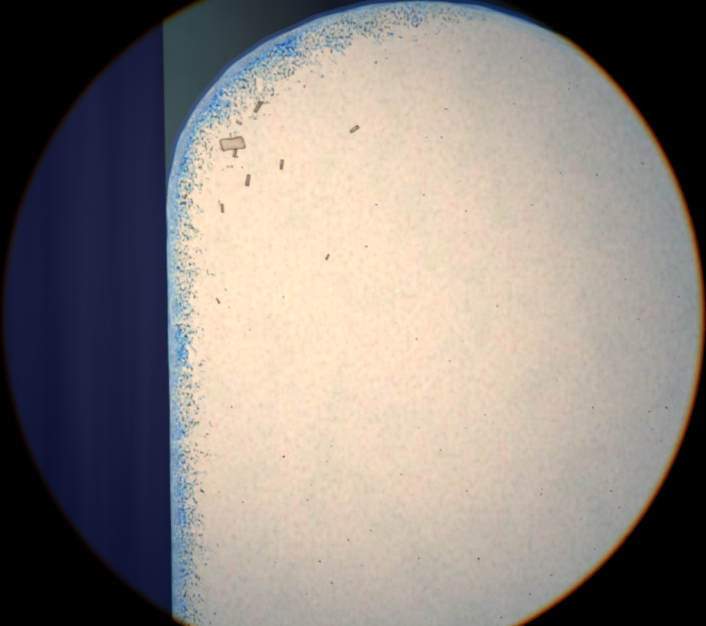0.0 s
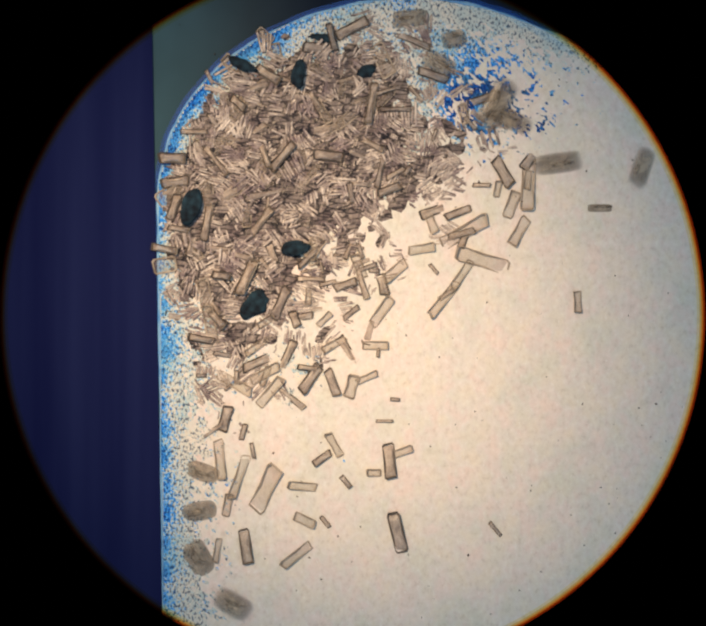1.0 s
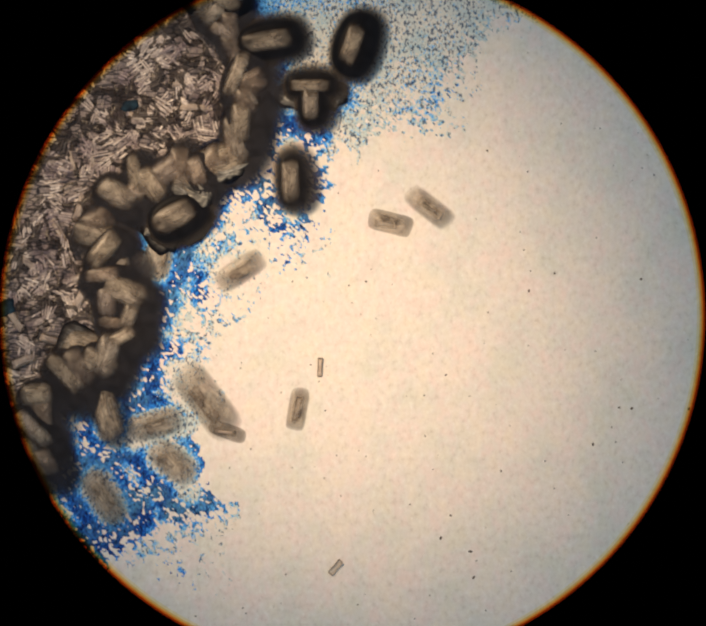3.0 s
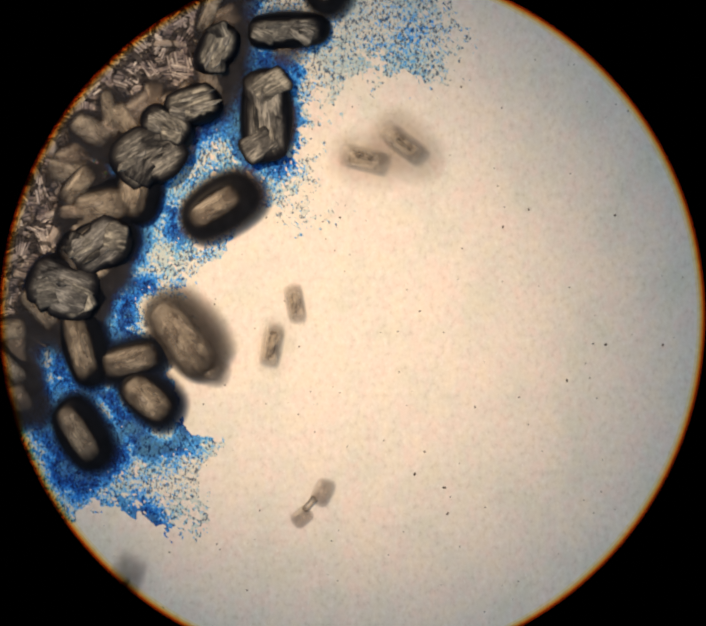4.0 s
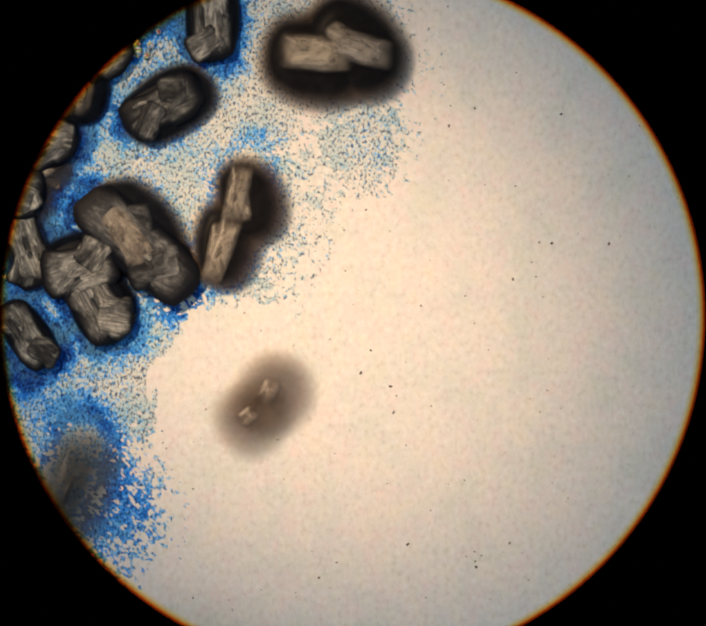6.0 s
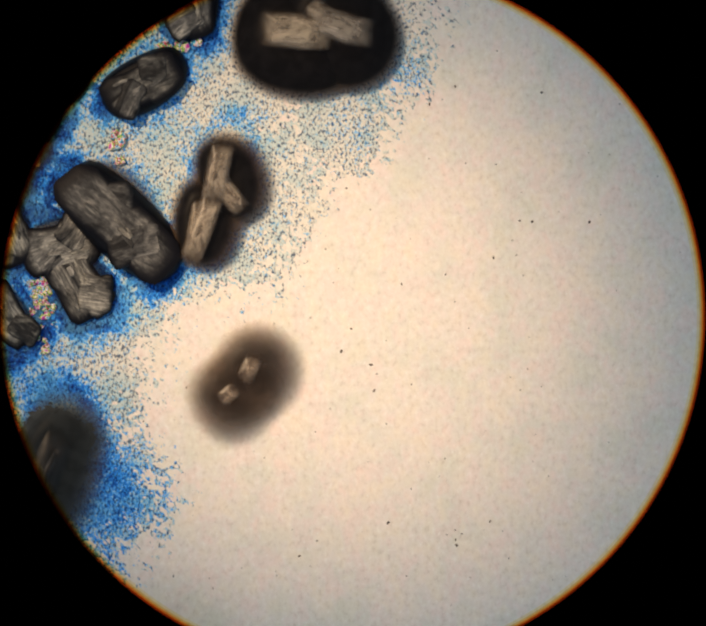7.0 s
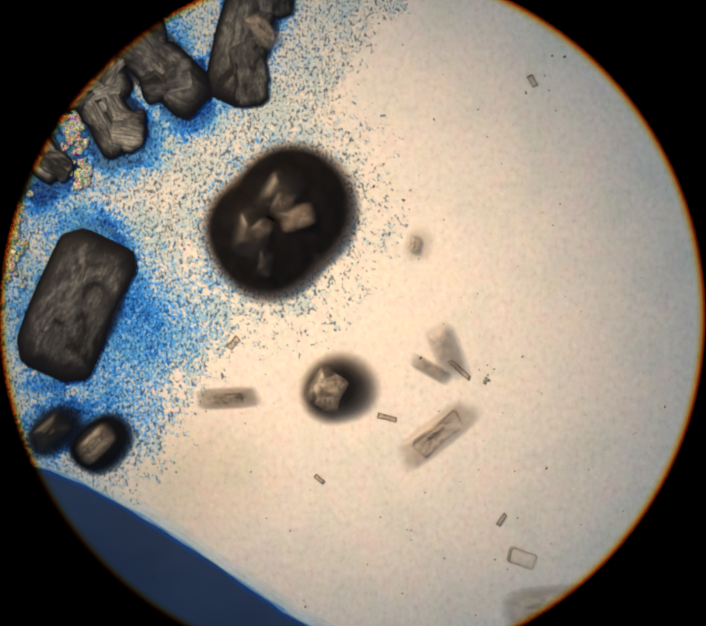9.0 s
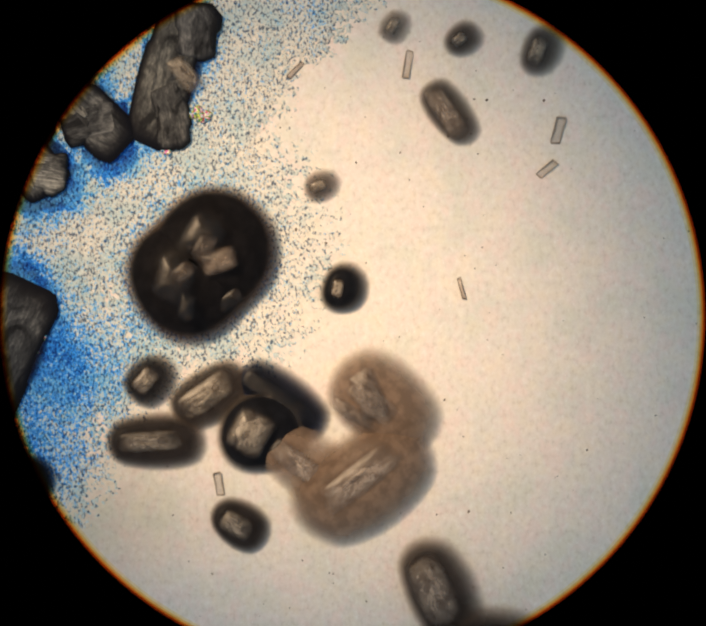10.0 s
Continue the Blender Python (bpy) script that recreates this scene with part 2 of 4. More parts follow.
HALO_LATE = meniscus_material("shaded_meniscus", (0.20, 0.145, 0.105), (0.012, 0.0105, 0.011), 26, 0.95)
HALO_SLOW = meniscus_material("shaded_meniscus", (0.30, 0.20, 0.135), (0.0075, 0.007, 0.0075), 48)
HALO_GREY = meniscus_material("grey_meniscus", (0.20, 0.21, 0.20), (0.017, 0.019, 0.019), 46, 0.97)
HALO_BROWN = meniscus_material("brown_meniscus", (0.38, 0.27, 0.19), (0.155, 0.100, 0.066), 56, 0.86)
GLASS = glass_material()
NAVY = plain_material("navy_strip", (0.0075, 0.0105, 0.056), (0.0145, 0.020, 0.078), (0.008, 0.0004), 0.7, 0.02)
BLACK = plain_material("black_paint", (0.0, 0.0, 0.0), (0.0005, 0.0005, 0.0005), (0.001, 0.001), 0.9, 0.0)
DUST = plain_material("brown_dust", (0.03, 0.025, 0.02), (0.09, 0.07, 0.05), (0.05, 0.05), 0.8)
RIM = plain_material("bright_rim", (0.07, 0.27, 0.60), (0.25, 0.50, 0.72), (0.02, 0.02), 0.5)

# ---- building helpers ----


def here(x, y, z=0.0):
    return Vector(((x - 784) * U, (695 - y) * U, z * U))


def mesh_of(name, verts, faces, mat, smooth=False):
    me = bpy.data.meshes.new(name)
    me.from_pydata([tuple(c * U for c in v) for v in verts], [], faces)
    me.materials.append(mat)
    if smooth:
        me.polygons.foreach_set("use_smooth", [True] * len(me.polygons))
    me.update()
    return me


def bodied(me, rings, values):
    """Stores per ring, from the outline inwards, how far the painted edge shade gives way."""
    n = len(rings[0])
    me.attributes.new("body", "FLOAT", "POINT").data.foreach_set("value", [v for v in values for _ in range(n)])
    return me


def part(name, me, parent, label=""):
    ob = new(name, me)
    ob.parent = parent
    return tagged(ob, label=label)


def loft(rings, cap=True):
    """Joins rings of equal length, lowest first, and closes the top."""
    n = len(rings[0])
    verts = [v for r in rings for v in r]
    faces = [(k * n + i, k * n + (i + 1) % n, (k + 1) * n + (i + 1) % n, (k + 1) * n + i) for k in range(len(rings) - 1) for i in range(n)]
    if cap:
        faces.append(tuple((len(rings) - 1) * n + i for i in range(n)))
    return verts, faces


def block(length, width, cut, rnd, flare=0.0):
    """The outline of a prism with clipped corners, ends a little oblique, waisted by flare."""
    a, b = length / 2, width / 2
    s = [rnd.uniform(-0.06, 0.06) * length for _ in range(4)]
    w = 1 - flare
    return [(a + s[0], -b + cut), (a + s[1], b - cut), (a - cut, b), (0, b * w), (-a + cut, b), (-a + s[2], b - cut), (-a + s[3], -b + cut), (-a + cut, -b), (0, -b * w), (a - cut, -b)]


def eased(outline, q=0.25):
    """Cuts the corners of an outline once."""
    out = []
    for (x0, y0), (x1, y1) in zip(outline, outline[1:] + outline[:1]):
        out += [((1 - q) * x0 + q * x1, (1 - q) * y0 + q * y1), (q * x0 + (1 - q) * x1, q * y0 + (1 - q) * y1)]
    return out


def lump(length, width, rnd):
    """The angular outline of a grown-over prism: straight sides, stepped here and there."""
    a, b = length / 2, width / 2
    j = lambda k: rnd.uniform(-k, k)
    calm = 0.3 if width > 150 else 1.0
    n1, n2 = rnd.uniform(-0.4, 0.1), rnd.uniform(0.0, 0.5)
    d1, d2 = calm * rnd.choice((-0.12, 0.14, 0.2)), calm * rnd.choice((-0.2, 0.12, 0.16))
    return [(a * (1 + j(0.05)), -b * 0.72), (a * (0.96 + j(0.06)), b * 0.55), (a * 0.80, b * (0.96 + j(0.05))), (a * n2 + 6, b * (1 + j(0.04))), (a * n2 - 4, b * (1 - d1)), (a * (n2 - 0.45), b * (1 - d1 + j(0.05))),
            (-a * 0.74, b * (0.98 + j(0.06))), (-a * (0.97 + j(0.05)), b * 0.62), (-a * (1 + j(0.05)), -b * 0.5), (-a * 0.84, -b * (0.97 + j(0.04))), (a * n1 - 6, -b * (1 + j(0.04))),
            (a * n1 + 4, -b * (1 - d2)), (a * (n1 + 0.5), -b * (1 - d2 + j(0.05))), (a * 0.78, -b * (0.98 + j(0.05)))]


def grown(outline, k, d=0.0):
    out = []
    for x, y in outline:
        r = math.hypot(x, y) or 1
        out.append((x * k + d * x / r, y * k + d * y / r))
    return out


def capsule(length, width, off, n, rnd_phase, wob=0.04):
    r = width / 2 + off
    half = max(length / 2 - width / 2, 0)
    out = []
    for i in range(n):
        a = 2 * math.pi * i / n
        k = 1 + wob * math.sin(2 * a + rnd_phase) + wob * 0.7 * math.sin(3 * a + 2 * rnd_phase)
        c = math.cos(a)
        shift = half * max(-1, min(1, c * 1.6))
        out.append((r * k * c + shift, r * k * math.sin(a)))
    return out


MOVING = []


def crystal(x, y, length, width, turn, t0, t1, t2, halo, mat, rnd, lift=0.0, halo_mat=None, label="", group="", strips=0, name="crystal", depth=None, soft=False, under=0.0):
    """A prism that comes up out of the liquid from t0 to t1, one end first; its meniscus follows until t2."""
    root = tagged(new(name), label, "crystal", group)
    hd = depth or (halo * 0.72 if halo else 0.0)
    hc = (1.5 if name == "liquid_well" else 7.0 if mat in BLOCKY else max(5.0, min(width * 0.16, 14))) + lift
    cut = width * (0.22 if soft and not under else 0.14)
    o = [(length * 0.5 * k * math.cos(i * 0.449), width * 0.5 * k * math.sin(i * 0.449)) for i in range(14) for k in (rnd.uniform(0.72, 1.15),)] if name == "liquid_well" else lump(length, width, rnd) if mat in BLOCKY else block(length, width, cut, rnd, rnd.uniform(-0.12, 0.04) if soft else rnd.uniform(0.02, 0.22))
    if soft:
        o = eased(o, 0.12 if mat in BLOCKY else 0.25)
    tilt, rise = (0.0, 0.0) if soft else (rnd.uniform(-0.12, 0.12), rnd.choice((-1, 1)) * 0.07)

    def up(z, px, py):
        return (px, py, hd + z + tilt * py + rise * px)
    out = 1.16 if soft else 1.0
    if soft and mat not in BLOCKY:
        o = eased(o, 0.25)
    rings = [[(px, py, hd - 3 - abs(rise) * length / 2) for px, py in grown(o, out)],
             [up(hc * 0.30, px, py) for px, py in grown(o, 0.93 * out)],
             [up(hc * 0.55, px, py) for px, py in grown(o, 0.78 * out)],
             [up(hc * 0.85, px, py) for px, py in grown(o, 0.62)],
             [up(hc, px * 1.15, py) for px, py in grown(o, 0.32)]]
    if name == "liquid_well":
        rings = [[(px, py, hd + z) for px, py in grown(o, k)] for k, z in ((1.05, -3), (1.0, 1.0), (0.85, 1.1), (0.6, 1.15), (0.3, 1.2))]
    if mat in BLOCKY:
        rings = [[up(z, px, py) for px, py in grown(o, k)] for k, z in ((1.10, -4), (1.03, hc * 0.3), (0.92, hc * 0.7), (0.74 if width > 150 else 0.78, hc), (0.4, hc * 1.04))]
    sides = []
    if mat in BLOCKY and width < 150:
        for end in (-1, 1):
            so = eased(lump(length * rnd.uniform(0.36, 0.5), width * rnd.uniform(0.6, 0.85), rnd), 0.12)
            sides.append((so, end * length * rnd.uniform(0.16, 0.36), rnd.choice((-1, 1)) * width * rnd.uniform(0.08, 0.26), rnd.choice((-1, 1)) * rnd.uniform(12, 62), rnd.uniform(-1.5, 2.5)))
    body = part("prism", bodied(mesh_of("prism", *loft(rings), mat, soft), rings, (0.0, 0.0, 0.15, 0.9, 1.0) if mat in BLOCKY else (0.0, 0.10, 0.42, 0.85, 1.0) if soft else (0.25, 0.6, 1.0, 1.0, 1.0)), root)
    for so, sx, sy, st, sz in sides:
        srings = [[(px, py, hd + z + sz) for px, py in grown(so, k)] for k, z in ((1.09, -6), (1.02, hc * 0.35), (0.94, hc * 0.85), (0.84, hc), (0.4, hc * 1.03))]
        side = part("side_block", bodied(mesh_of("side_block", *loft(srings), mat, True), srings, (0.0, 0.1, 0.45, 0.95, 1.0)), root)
        side.matrix_local = Matrix.Translation((sx * U, sy * U, 0)) @ Matrix.Rotation(radians(st), 4, "Z")
    if not soft:
        w = min(3.2, width * 0.12)
        # added ring that paints the rod's refracted outline
        rim = [[up(-4, px, py) for px, py in grown(o, 1.0, w * 0.7)], [up(hc * 0.62, px, py) for px, py in grown(o, 1.0, w * 0.4)], [up(hc * 0.60, px, py) for px, py in grown(o, 1.0, -w)]]
        part("edge", mesh_of("edge", *loft(rim, False), EDGE_GHOST if mat is GHOST else EDGE_PALE if mat is PALE else EDGE), root, "brown line painting the dark refracted outline")
    for _ in range(strips):
        if mat in BLOCKY:
            fx, fy, fl, fw, fa = rnd.uniform(-0.3, 0.3) * length, rnd.uniform(-0.26, 0.26) * width, rnd.uniform(14, 46), rnd.uniform(4, 13), rnd.gauss(0, 0.1)
            q = [(fl * rnd.uniform(0.7, 1.2) * math.cos(t), fw * rnd.uniform(0.7, 1.2) * math.sin(t)) for t in (0.4, 1.2, 2.4, 3.5, 4.3, 5.6)]
            q = [(fx + px * math.cos(fa) - py * math.sin(fa), fy + px * math.sin(fa) + py * math.cos(fa)) for px, py in q]
            lean_x, lean_y = rnd.uniform(-0.12, 0.12), rnd.uniform(-0.15, 0.15)
            ring = [[up(hc - 2, px, py) for px, py in grown(q, 1.0)], [up(hc * 1.1 + 0.6 + lean_x * (px - fx) + lean_y * (py - fy), fx + (px - fx) * 0.8, fy + (py - fy) * 0.8) for px, py in q]]
            part("facet", bodied(mesh_of("facet", *loft(ring), mat), ring, (0.75, 1.0)), body)
            continue
        if soft:
            ly, w, ll, lx = rnd.uniform(-0.22, 0.22) * width, rnd.uniform(0.07, 0.13) * width, length * rnd.uniform(0.13, 0.24), rnd.uniform(-0.08, 0.08) * length
            q = capsule(2 * ll, 2 * w, 0, 14, rnd.uniform(0, 6), 0.08)
            ring = [[up(hc * 0.9 + z, lx + px, ly + py + rnd.uniform(-0.6, 0.6)) for px, py in grown(q, k)] for k, z in ((1.25, -1.5), (1.0, 0.4), (0.7, 1.2), (0.3, 1.5))]
            part("ridge", bodied(mesh_of("ridge", *loft(ring), mat, True), ring, (0.0, 0.2, 0.6, 1.0)), body)
            continue
        ly, w = rnd.uniform(-0.3, 0.3) * width, rnd.uniform(0.03, 0.07) * width
        ll, lx = length * rnd.uniform(0.2, 0.36), rnd.uniform(-0.08, 0.08) * length
        q = [(lx - ll, ly - w), (lx + ll, ly - w * 0.6), (lx + ll, ly + w), (lx - ll, ly + w * 0.6)]
        ring = [[up(hc - 3, px, py) for px, py in q], [up(hc + 3.5, lx + (px - lx) * 0.96, ly + (py - ly) * 0.5) for px, py in q]]
        part("ridge", mesh_of("ridge", *loft(ring), PALE), body)
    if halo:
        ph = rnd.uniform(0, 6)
        # the ring's wider dark side is built into its shape by this lean
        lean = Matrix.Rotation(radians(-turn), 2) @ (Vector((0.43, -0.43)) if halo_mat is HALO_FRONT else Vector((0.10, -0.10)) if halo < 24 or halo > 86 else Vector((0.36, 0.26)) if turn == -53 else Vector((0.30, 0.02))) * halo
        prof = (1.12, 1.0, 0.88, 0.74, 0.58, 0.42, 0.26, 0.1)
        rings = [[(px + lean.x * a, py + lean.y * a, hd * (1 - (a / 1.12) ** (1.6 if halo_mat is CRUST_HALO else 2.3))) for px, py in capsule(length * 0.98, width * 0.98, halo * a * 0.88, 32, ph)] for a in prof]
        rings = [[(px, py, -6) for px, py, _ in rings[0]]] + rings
        part("meniscus", mesh_of("meniscus", *loft(rings), halo_mat or HALO, True), root, "liquid drawn up round it, refraction shade painted dark")
    full = hd + hc + 8 + abs(rise) * length / 2 + 0.06 * width
    start = [(t0 - 0.3, -full), (t0, under - hd - hc - 4)] if under else [(t0 - 0.1, -full), (t0 + 0.15 * (t1 - t0), -hd - hc * 0.8)] if halo else [(t0, -full)]
    MOVING.append((root, x, y, turn, start + [(t1, under - hd * 0.97)] + ([(t1 + 0.28 * (t2 - t1), -hd * (0.74 if halo > 122 else 0.76)), (t1 + 0.7 * (t2 - t1), -hd * (0.5 if halo > 122 else 0.38))] if halo > 100 else []) + [(max(t2, t1 + 0.01), 0.0)]))
    return root


def inside(poly, x, y):
    hit = False
    for (x0, y0), (x1, y1) in zip(poly, poly[1:] + poly[:1]):
        if (y0 > y) != (y1 > y) and x < (x1 - x0) * (y - y0) / (y1 - y0) + x0:
            hit = not hit
    return hit


def rounded(points, n=8):
    """A closed smooth line through the points."""
    out, k = [], len(points)
    for i in range(k):
        p0, p1, p2, p3 = (Vector(points[(i + j - 1) % k]) for j in range(4))
        for s in range(n):
            t = s / n
            out.append(tuple(0.5 * (2 * p1 + (p2 - p0) * t + (2 * p0 - 5 * p1 + 4 * p2 - p3) * t * t + (3 * p1 - p0 - 3 * p2 + p3) * t ** 3)))
    return out


# ---- the microscope ----
def microscope():
    root = tagged(new("microscope"), "black microscope with stage, arm and eyepiece tube", "microscope")
    root.location = (0, 0, 0.080)
    s = (EYE - 0.080) / EYE
    n = 160

    def ring(r, z, dx=0.0, dy=0.0):
        return [((r * math.cos(2 * math.pi * i / n) + dx) * s, (r * math.sin(2 * math.pi * i / n) + dy) * s, z) for i in range(n)]
    cx, cy = -1.6, -7.7
    v, f = loft([ring(960, -500, cx, cy), ring(784, 0, cx, cy), ring(5200, 40), ring(5200, -500)], False)
    part("field_stop", mesh_of("field_stop", v, f, BLACK), root)
    v, f = loft([ring(5000, 0), ring(5000, 20000 / s * 0.3)], False)
    part("tube", mesh_of("tube", v, f, BLACK), root)
    # tinted rings added for the lens's colour fringing, no glass parts
    for w, col, nm, k in ((19, (1.0, 0.90, 0.62), "pale_fringe", 3), (13, (1.0, 0.74, 0.34), "amber_fringe", 2), (8.5, (1.0, 0.45, 0.16), "orange_fringe", 1), (4.5, (0.5, 0.14, 0.08), "red_fringe", 0)):
        m = bpy.data.materials.new(nm)
        m.use_nodes = True
        m.node_tree.nodes.clear()
        tr = m.node_tree.nodes.new("ShaderNodeBsdfTransparent")
        tr.inputs["Color"].default_value = (*col, 1)
        out = m.node_tree.nodes.new("ShaderNodeOutputMaterial")
        m.node_tree.links.new(tr.outputs[0], out.inputs["Surface"])
        v, f = loft([ring(784 - w, 2 + k, cx, cy), ring(788, 2 + k, cx, cy)], False)
        part("lens_fringe", mesh_of("lens_fringe", v, f, m), root, "tinted ring painting the eyepiece's colour fringe")

    def box(name, x0, x1, y0, y1, z0, z1):
        c = 0.002
        ring = lambda d, z: [(x / U, y / U, (z - 0.080) / U) for x, y in ((x0 + d, y0 + d), (x1 - d, y0 + d), (x1 - d, y1 - d), (x0 + d, y1 - d))]
        v, f = loft([ring(c, z0), ring(0, z0 + c), ring(0, z1 - c), ring(c, z1)])
        part(name, mesh_of(name, v, f + [(3, 2, 1, 0)], BLACK), root)
    box("stage", -0.055, 0.055, -0.050, 0.090, -0.012, -421 * U)
    box("arm", -0.015, 0.015, 0.060, 0.085, -0.0125, 0.095)
    box("tube_holder", -0.012, 0.012, 0.0030, 0.062, 0.076, 0.094)
    return root


microscope()

# ---- slide, strip and drop ----
DROP = rounded([(374, 520), (378, 395), (428, 252), (540, 130), (700, 46), (900, 4), (1080, 20), (1245, 78), (1430, 158), (1680, 246), (2000, 300), (2500, 480),
                (2950, 900), (3150, 1500), (2950, 2200), (2450, 2620), (1900, 2640), (1516, 2458), (1408, 2391), (1201, 2251), (1066, 2171), (926, 2105), (700, 2060), (470, 1950), (402, 1700), (386, 1390), (378, 900)], 8)
STILL = []


def plate(name, outline, top, bottom, mat):
    n = len(outline)
    v = [(x - 784, 695 - y, bottom) for x, y in outline] + [(x - 784, 695 - y, top) for x, y in outline]
    f = [(i, (i + 1) % n, n + (i + 1) % n, n + i) for i in range(n)] + [tuple(range(n, 2 * n)), tuple(range(n - 1, -1, -1))]
    return new(name, mesh_of(name, v, f, mat))


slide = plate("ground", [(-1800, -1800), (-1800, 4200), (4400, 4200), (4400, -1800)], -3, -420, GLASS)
STILL.append(tagged(slide, "dim blue-grey glass microscope slide", "slide", kind="structure"))
strip = plate("edge_strip", [(-1700, -1700), (-1700, 2000), (394, 2000), (356, -200), (345, -1700)], 1.2, -2, NAVY)
STILL.append(tagged(strip, "dark navy strip with a straight edge on the slide", "strip", kind="structure"))
liquid = plate("water", [p for p in DROP], 0, -2.9, LIQUID)
STILL.append(tagged(liquid, "thin pale peach drop of drying liquid on the slide", "liquid drop", kind="structure"))


def drop_rim(name, out, into, z_out, z_mid, z_in, mat):
    outer, inner = [], []
    n = len(DROP)
    for i, (x, y) in enumerate(DROP):
        (x0, y0), (x1, y1) = DROP[i - 1], DROP[(i + 1) % n]
        d = math.hypot(x1 - x0, y1 - y0)
        nx, ny = (y1 - y0) / d, -(x1 - x0) / d
        w = 2.5 * math.sin(i * 0.9) * math.sin(i * 0.37)
        outer.append((x + nx * (out + w) - 784, 695 - (y + ny * (out + w))))
        inner.append((x - nx * (into + w) - 784, 695 - (y - ny * (into + w))))
    mid = [((a[0] + b[0]) / 2, (a[1] + b[1]) / 2) for a, b in zip(outer, inner)]
    v = [(x, y, z_out) for x, y in outer] + [(x, y, z_mid) for x, y in mid] + [(x, y, z_in) for x, y in inner]
    f = [(k * n + i, k * n + (i + 1) % n, (k + 1) * n + (i + 1) % n, (k + 1) * n + i) for k in range(2) for i in range(n)]
    return new(name, mesh_of(name, v, f, mat, True))


# Blue and pale bands paint the glow along the drop's rim.
RIM_GLOW = sheer_material("blue_glow_band", (0.015, 0.10, 0.42), 0.4, 0.5)
PALE_RIM = sheer_material("pale_rim_skin", (0.62, 0.84, 0.95), 0.25, 0.5)
STILL.append(tagged(drop_rim("trim", 3, 4, -3, 2.0, 0.1, RIM), "blue rim of the drop", "drop rim", kind="structure"))
STILL.append(tagged(drop_rim("trim", 6, 0, -2.9, -1.2, 0.5, RIM_GLOW), "sheer blue band painting a glow outside the drop", "drop rim", kind="structure"))
STILL.append(tagged(drop_rim("trim", 12, 0, -2.95, -1.6, -0.5, RIM_GLOW), "sheer blue band painting a glow outside the drop", "drop rim", kind="structure"))
STILL.append(tagged(drop_rim("trim", 0, 16, 1.0, 1.3, 0.2, PALE_RIM), "pale bluish thin band along the drop's rim", "drop rim", kind="structure"))
STILL.append(tagged(drop_rim("trim", 0, 28, 0.6, 0.8, 0.15, PALE_RIM), "pale bluish thin band along the drop's rim", "drop rim", kind="structure"))

# ---- the packed crust of small crystals ----
rnd = random.Random(5)
CRUST = [(378, 390), (425, 285), (520, 165), (640, 95), (760, 50), (960, 60), (1010, 180), (1130, 225), (1200, 300), (1250, 450), (1240, 560), (1160, 670),
         (1000, 705), (920, 745), (940, 870), (975, 990), (930, 1090), (800, 1140), (770, 1330), (560, 1380), (440, 1330), (432, 1080), (436, 780), (378, 680)]
SOURCES = []
BANDS = []


def gap(x, y):
    """How far a place lies inside the crust's outline."""
    best = 1e9
    for (x0, y0), (x1, y1) in zip(CRUST, CRUST[1:] + CRUST[:1]):
        k = max(0, min(1, ((x - x0) * (x1 - x0) + (y - y0) * (y1 - y0)) / ((x1 - x0) ** 2 + (y1 - y0) ** 2)))
        best = min(best, math.hypot(x - x0 - k * (x1 - x0), y - y0 - k * (y1 - y0)))
    return best


def within(x, y):
    """Inside the crust, its front ragged."""
    k = 0.0 if x < 520 else 1.0
    if x < 520:
        x -= 85 * abs(noise.noise(Vector((0.0, y / 34, 44)))) + 8 * noise.noise(Vector((0.0, y / 9, 45)))
    return inside(CRUST, x + k * (44 * noise.noise(Vector((x / 60, y / 60, 40))) + 26 * noise.noise(Vector((x / 22, y / 22, 41)))), y + k * (44 * noise.noise(Vector((x / 60, y / 60, 42))) + 26 * noise.noise(Vector((x / 22, y / 22, 43)))))


def onset(x, y):
    """When the crust reaches a place: soonest in the corner, slowest along the diagonal."""
    dx, dy = x - 560, y - 330
    r = math.hypot(dx, dy) * (1 + 0.4 * max(0.0, math.sin(2 * math.atan2(dy, dx))))
    return 0.36 + 0.00115 * r + 0.14 * noise.noise(Vector((x / 70, y / 70, 1.0)))


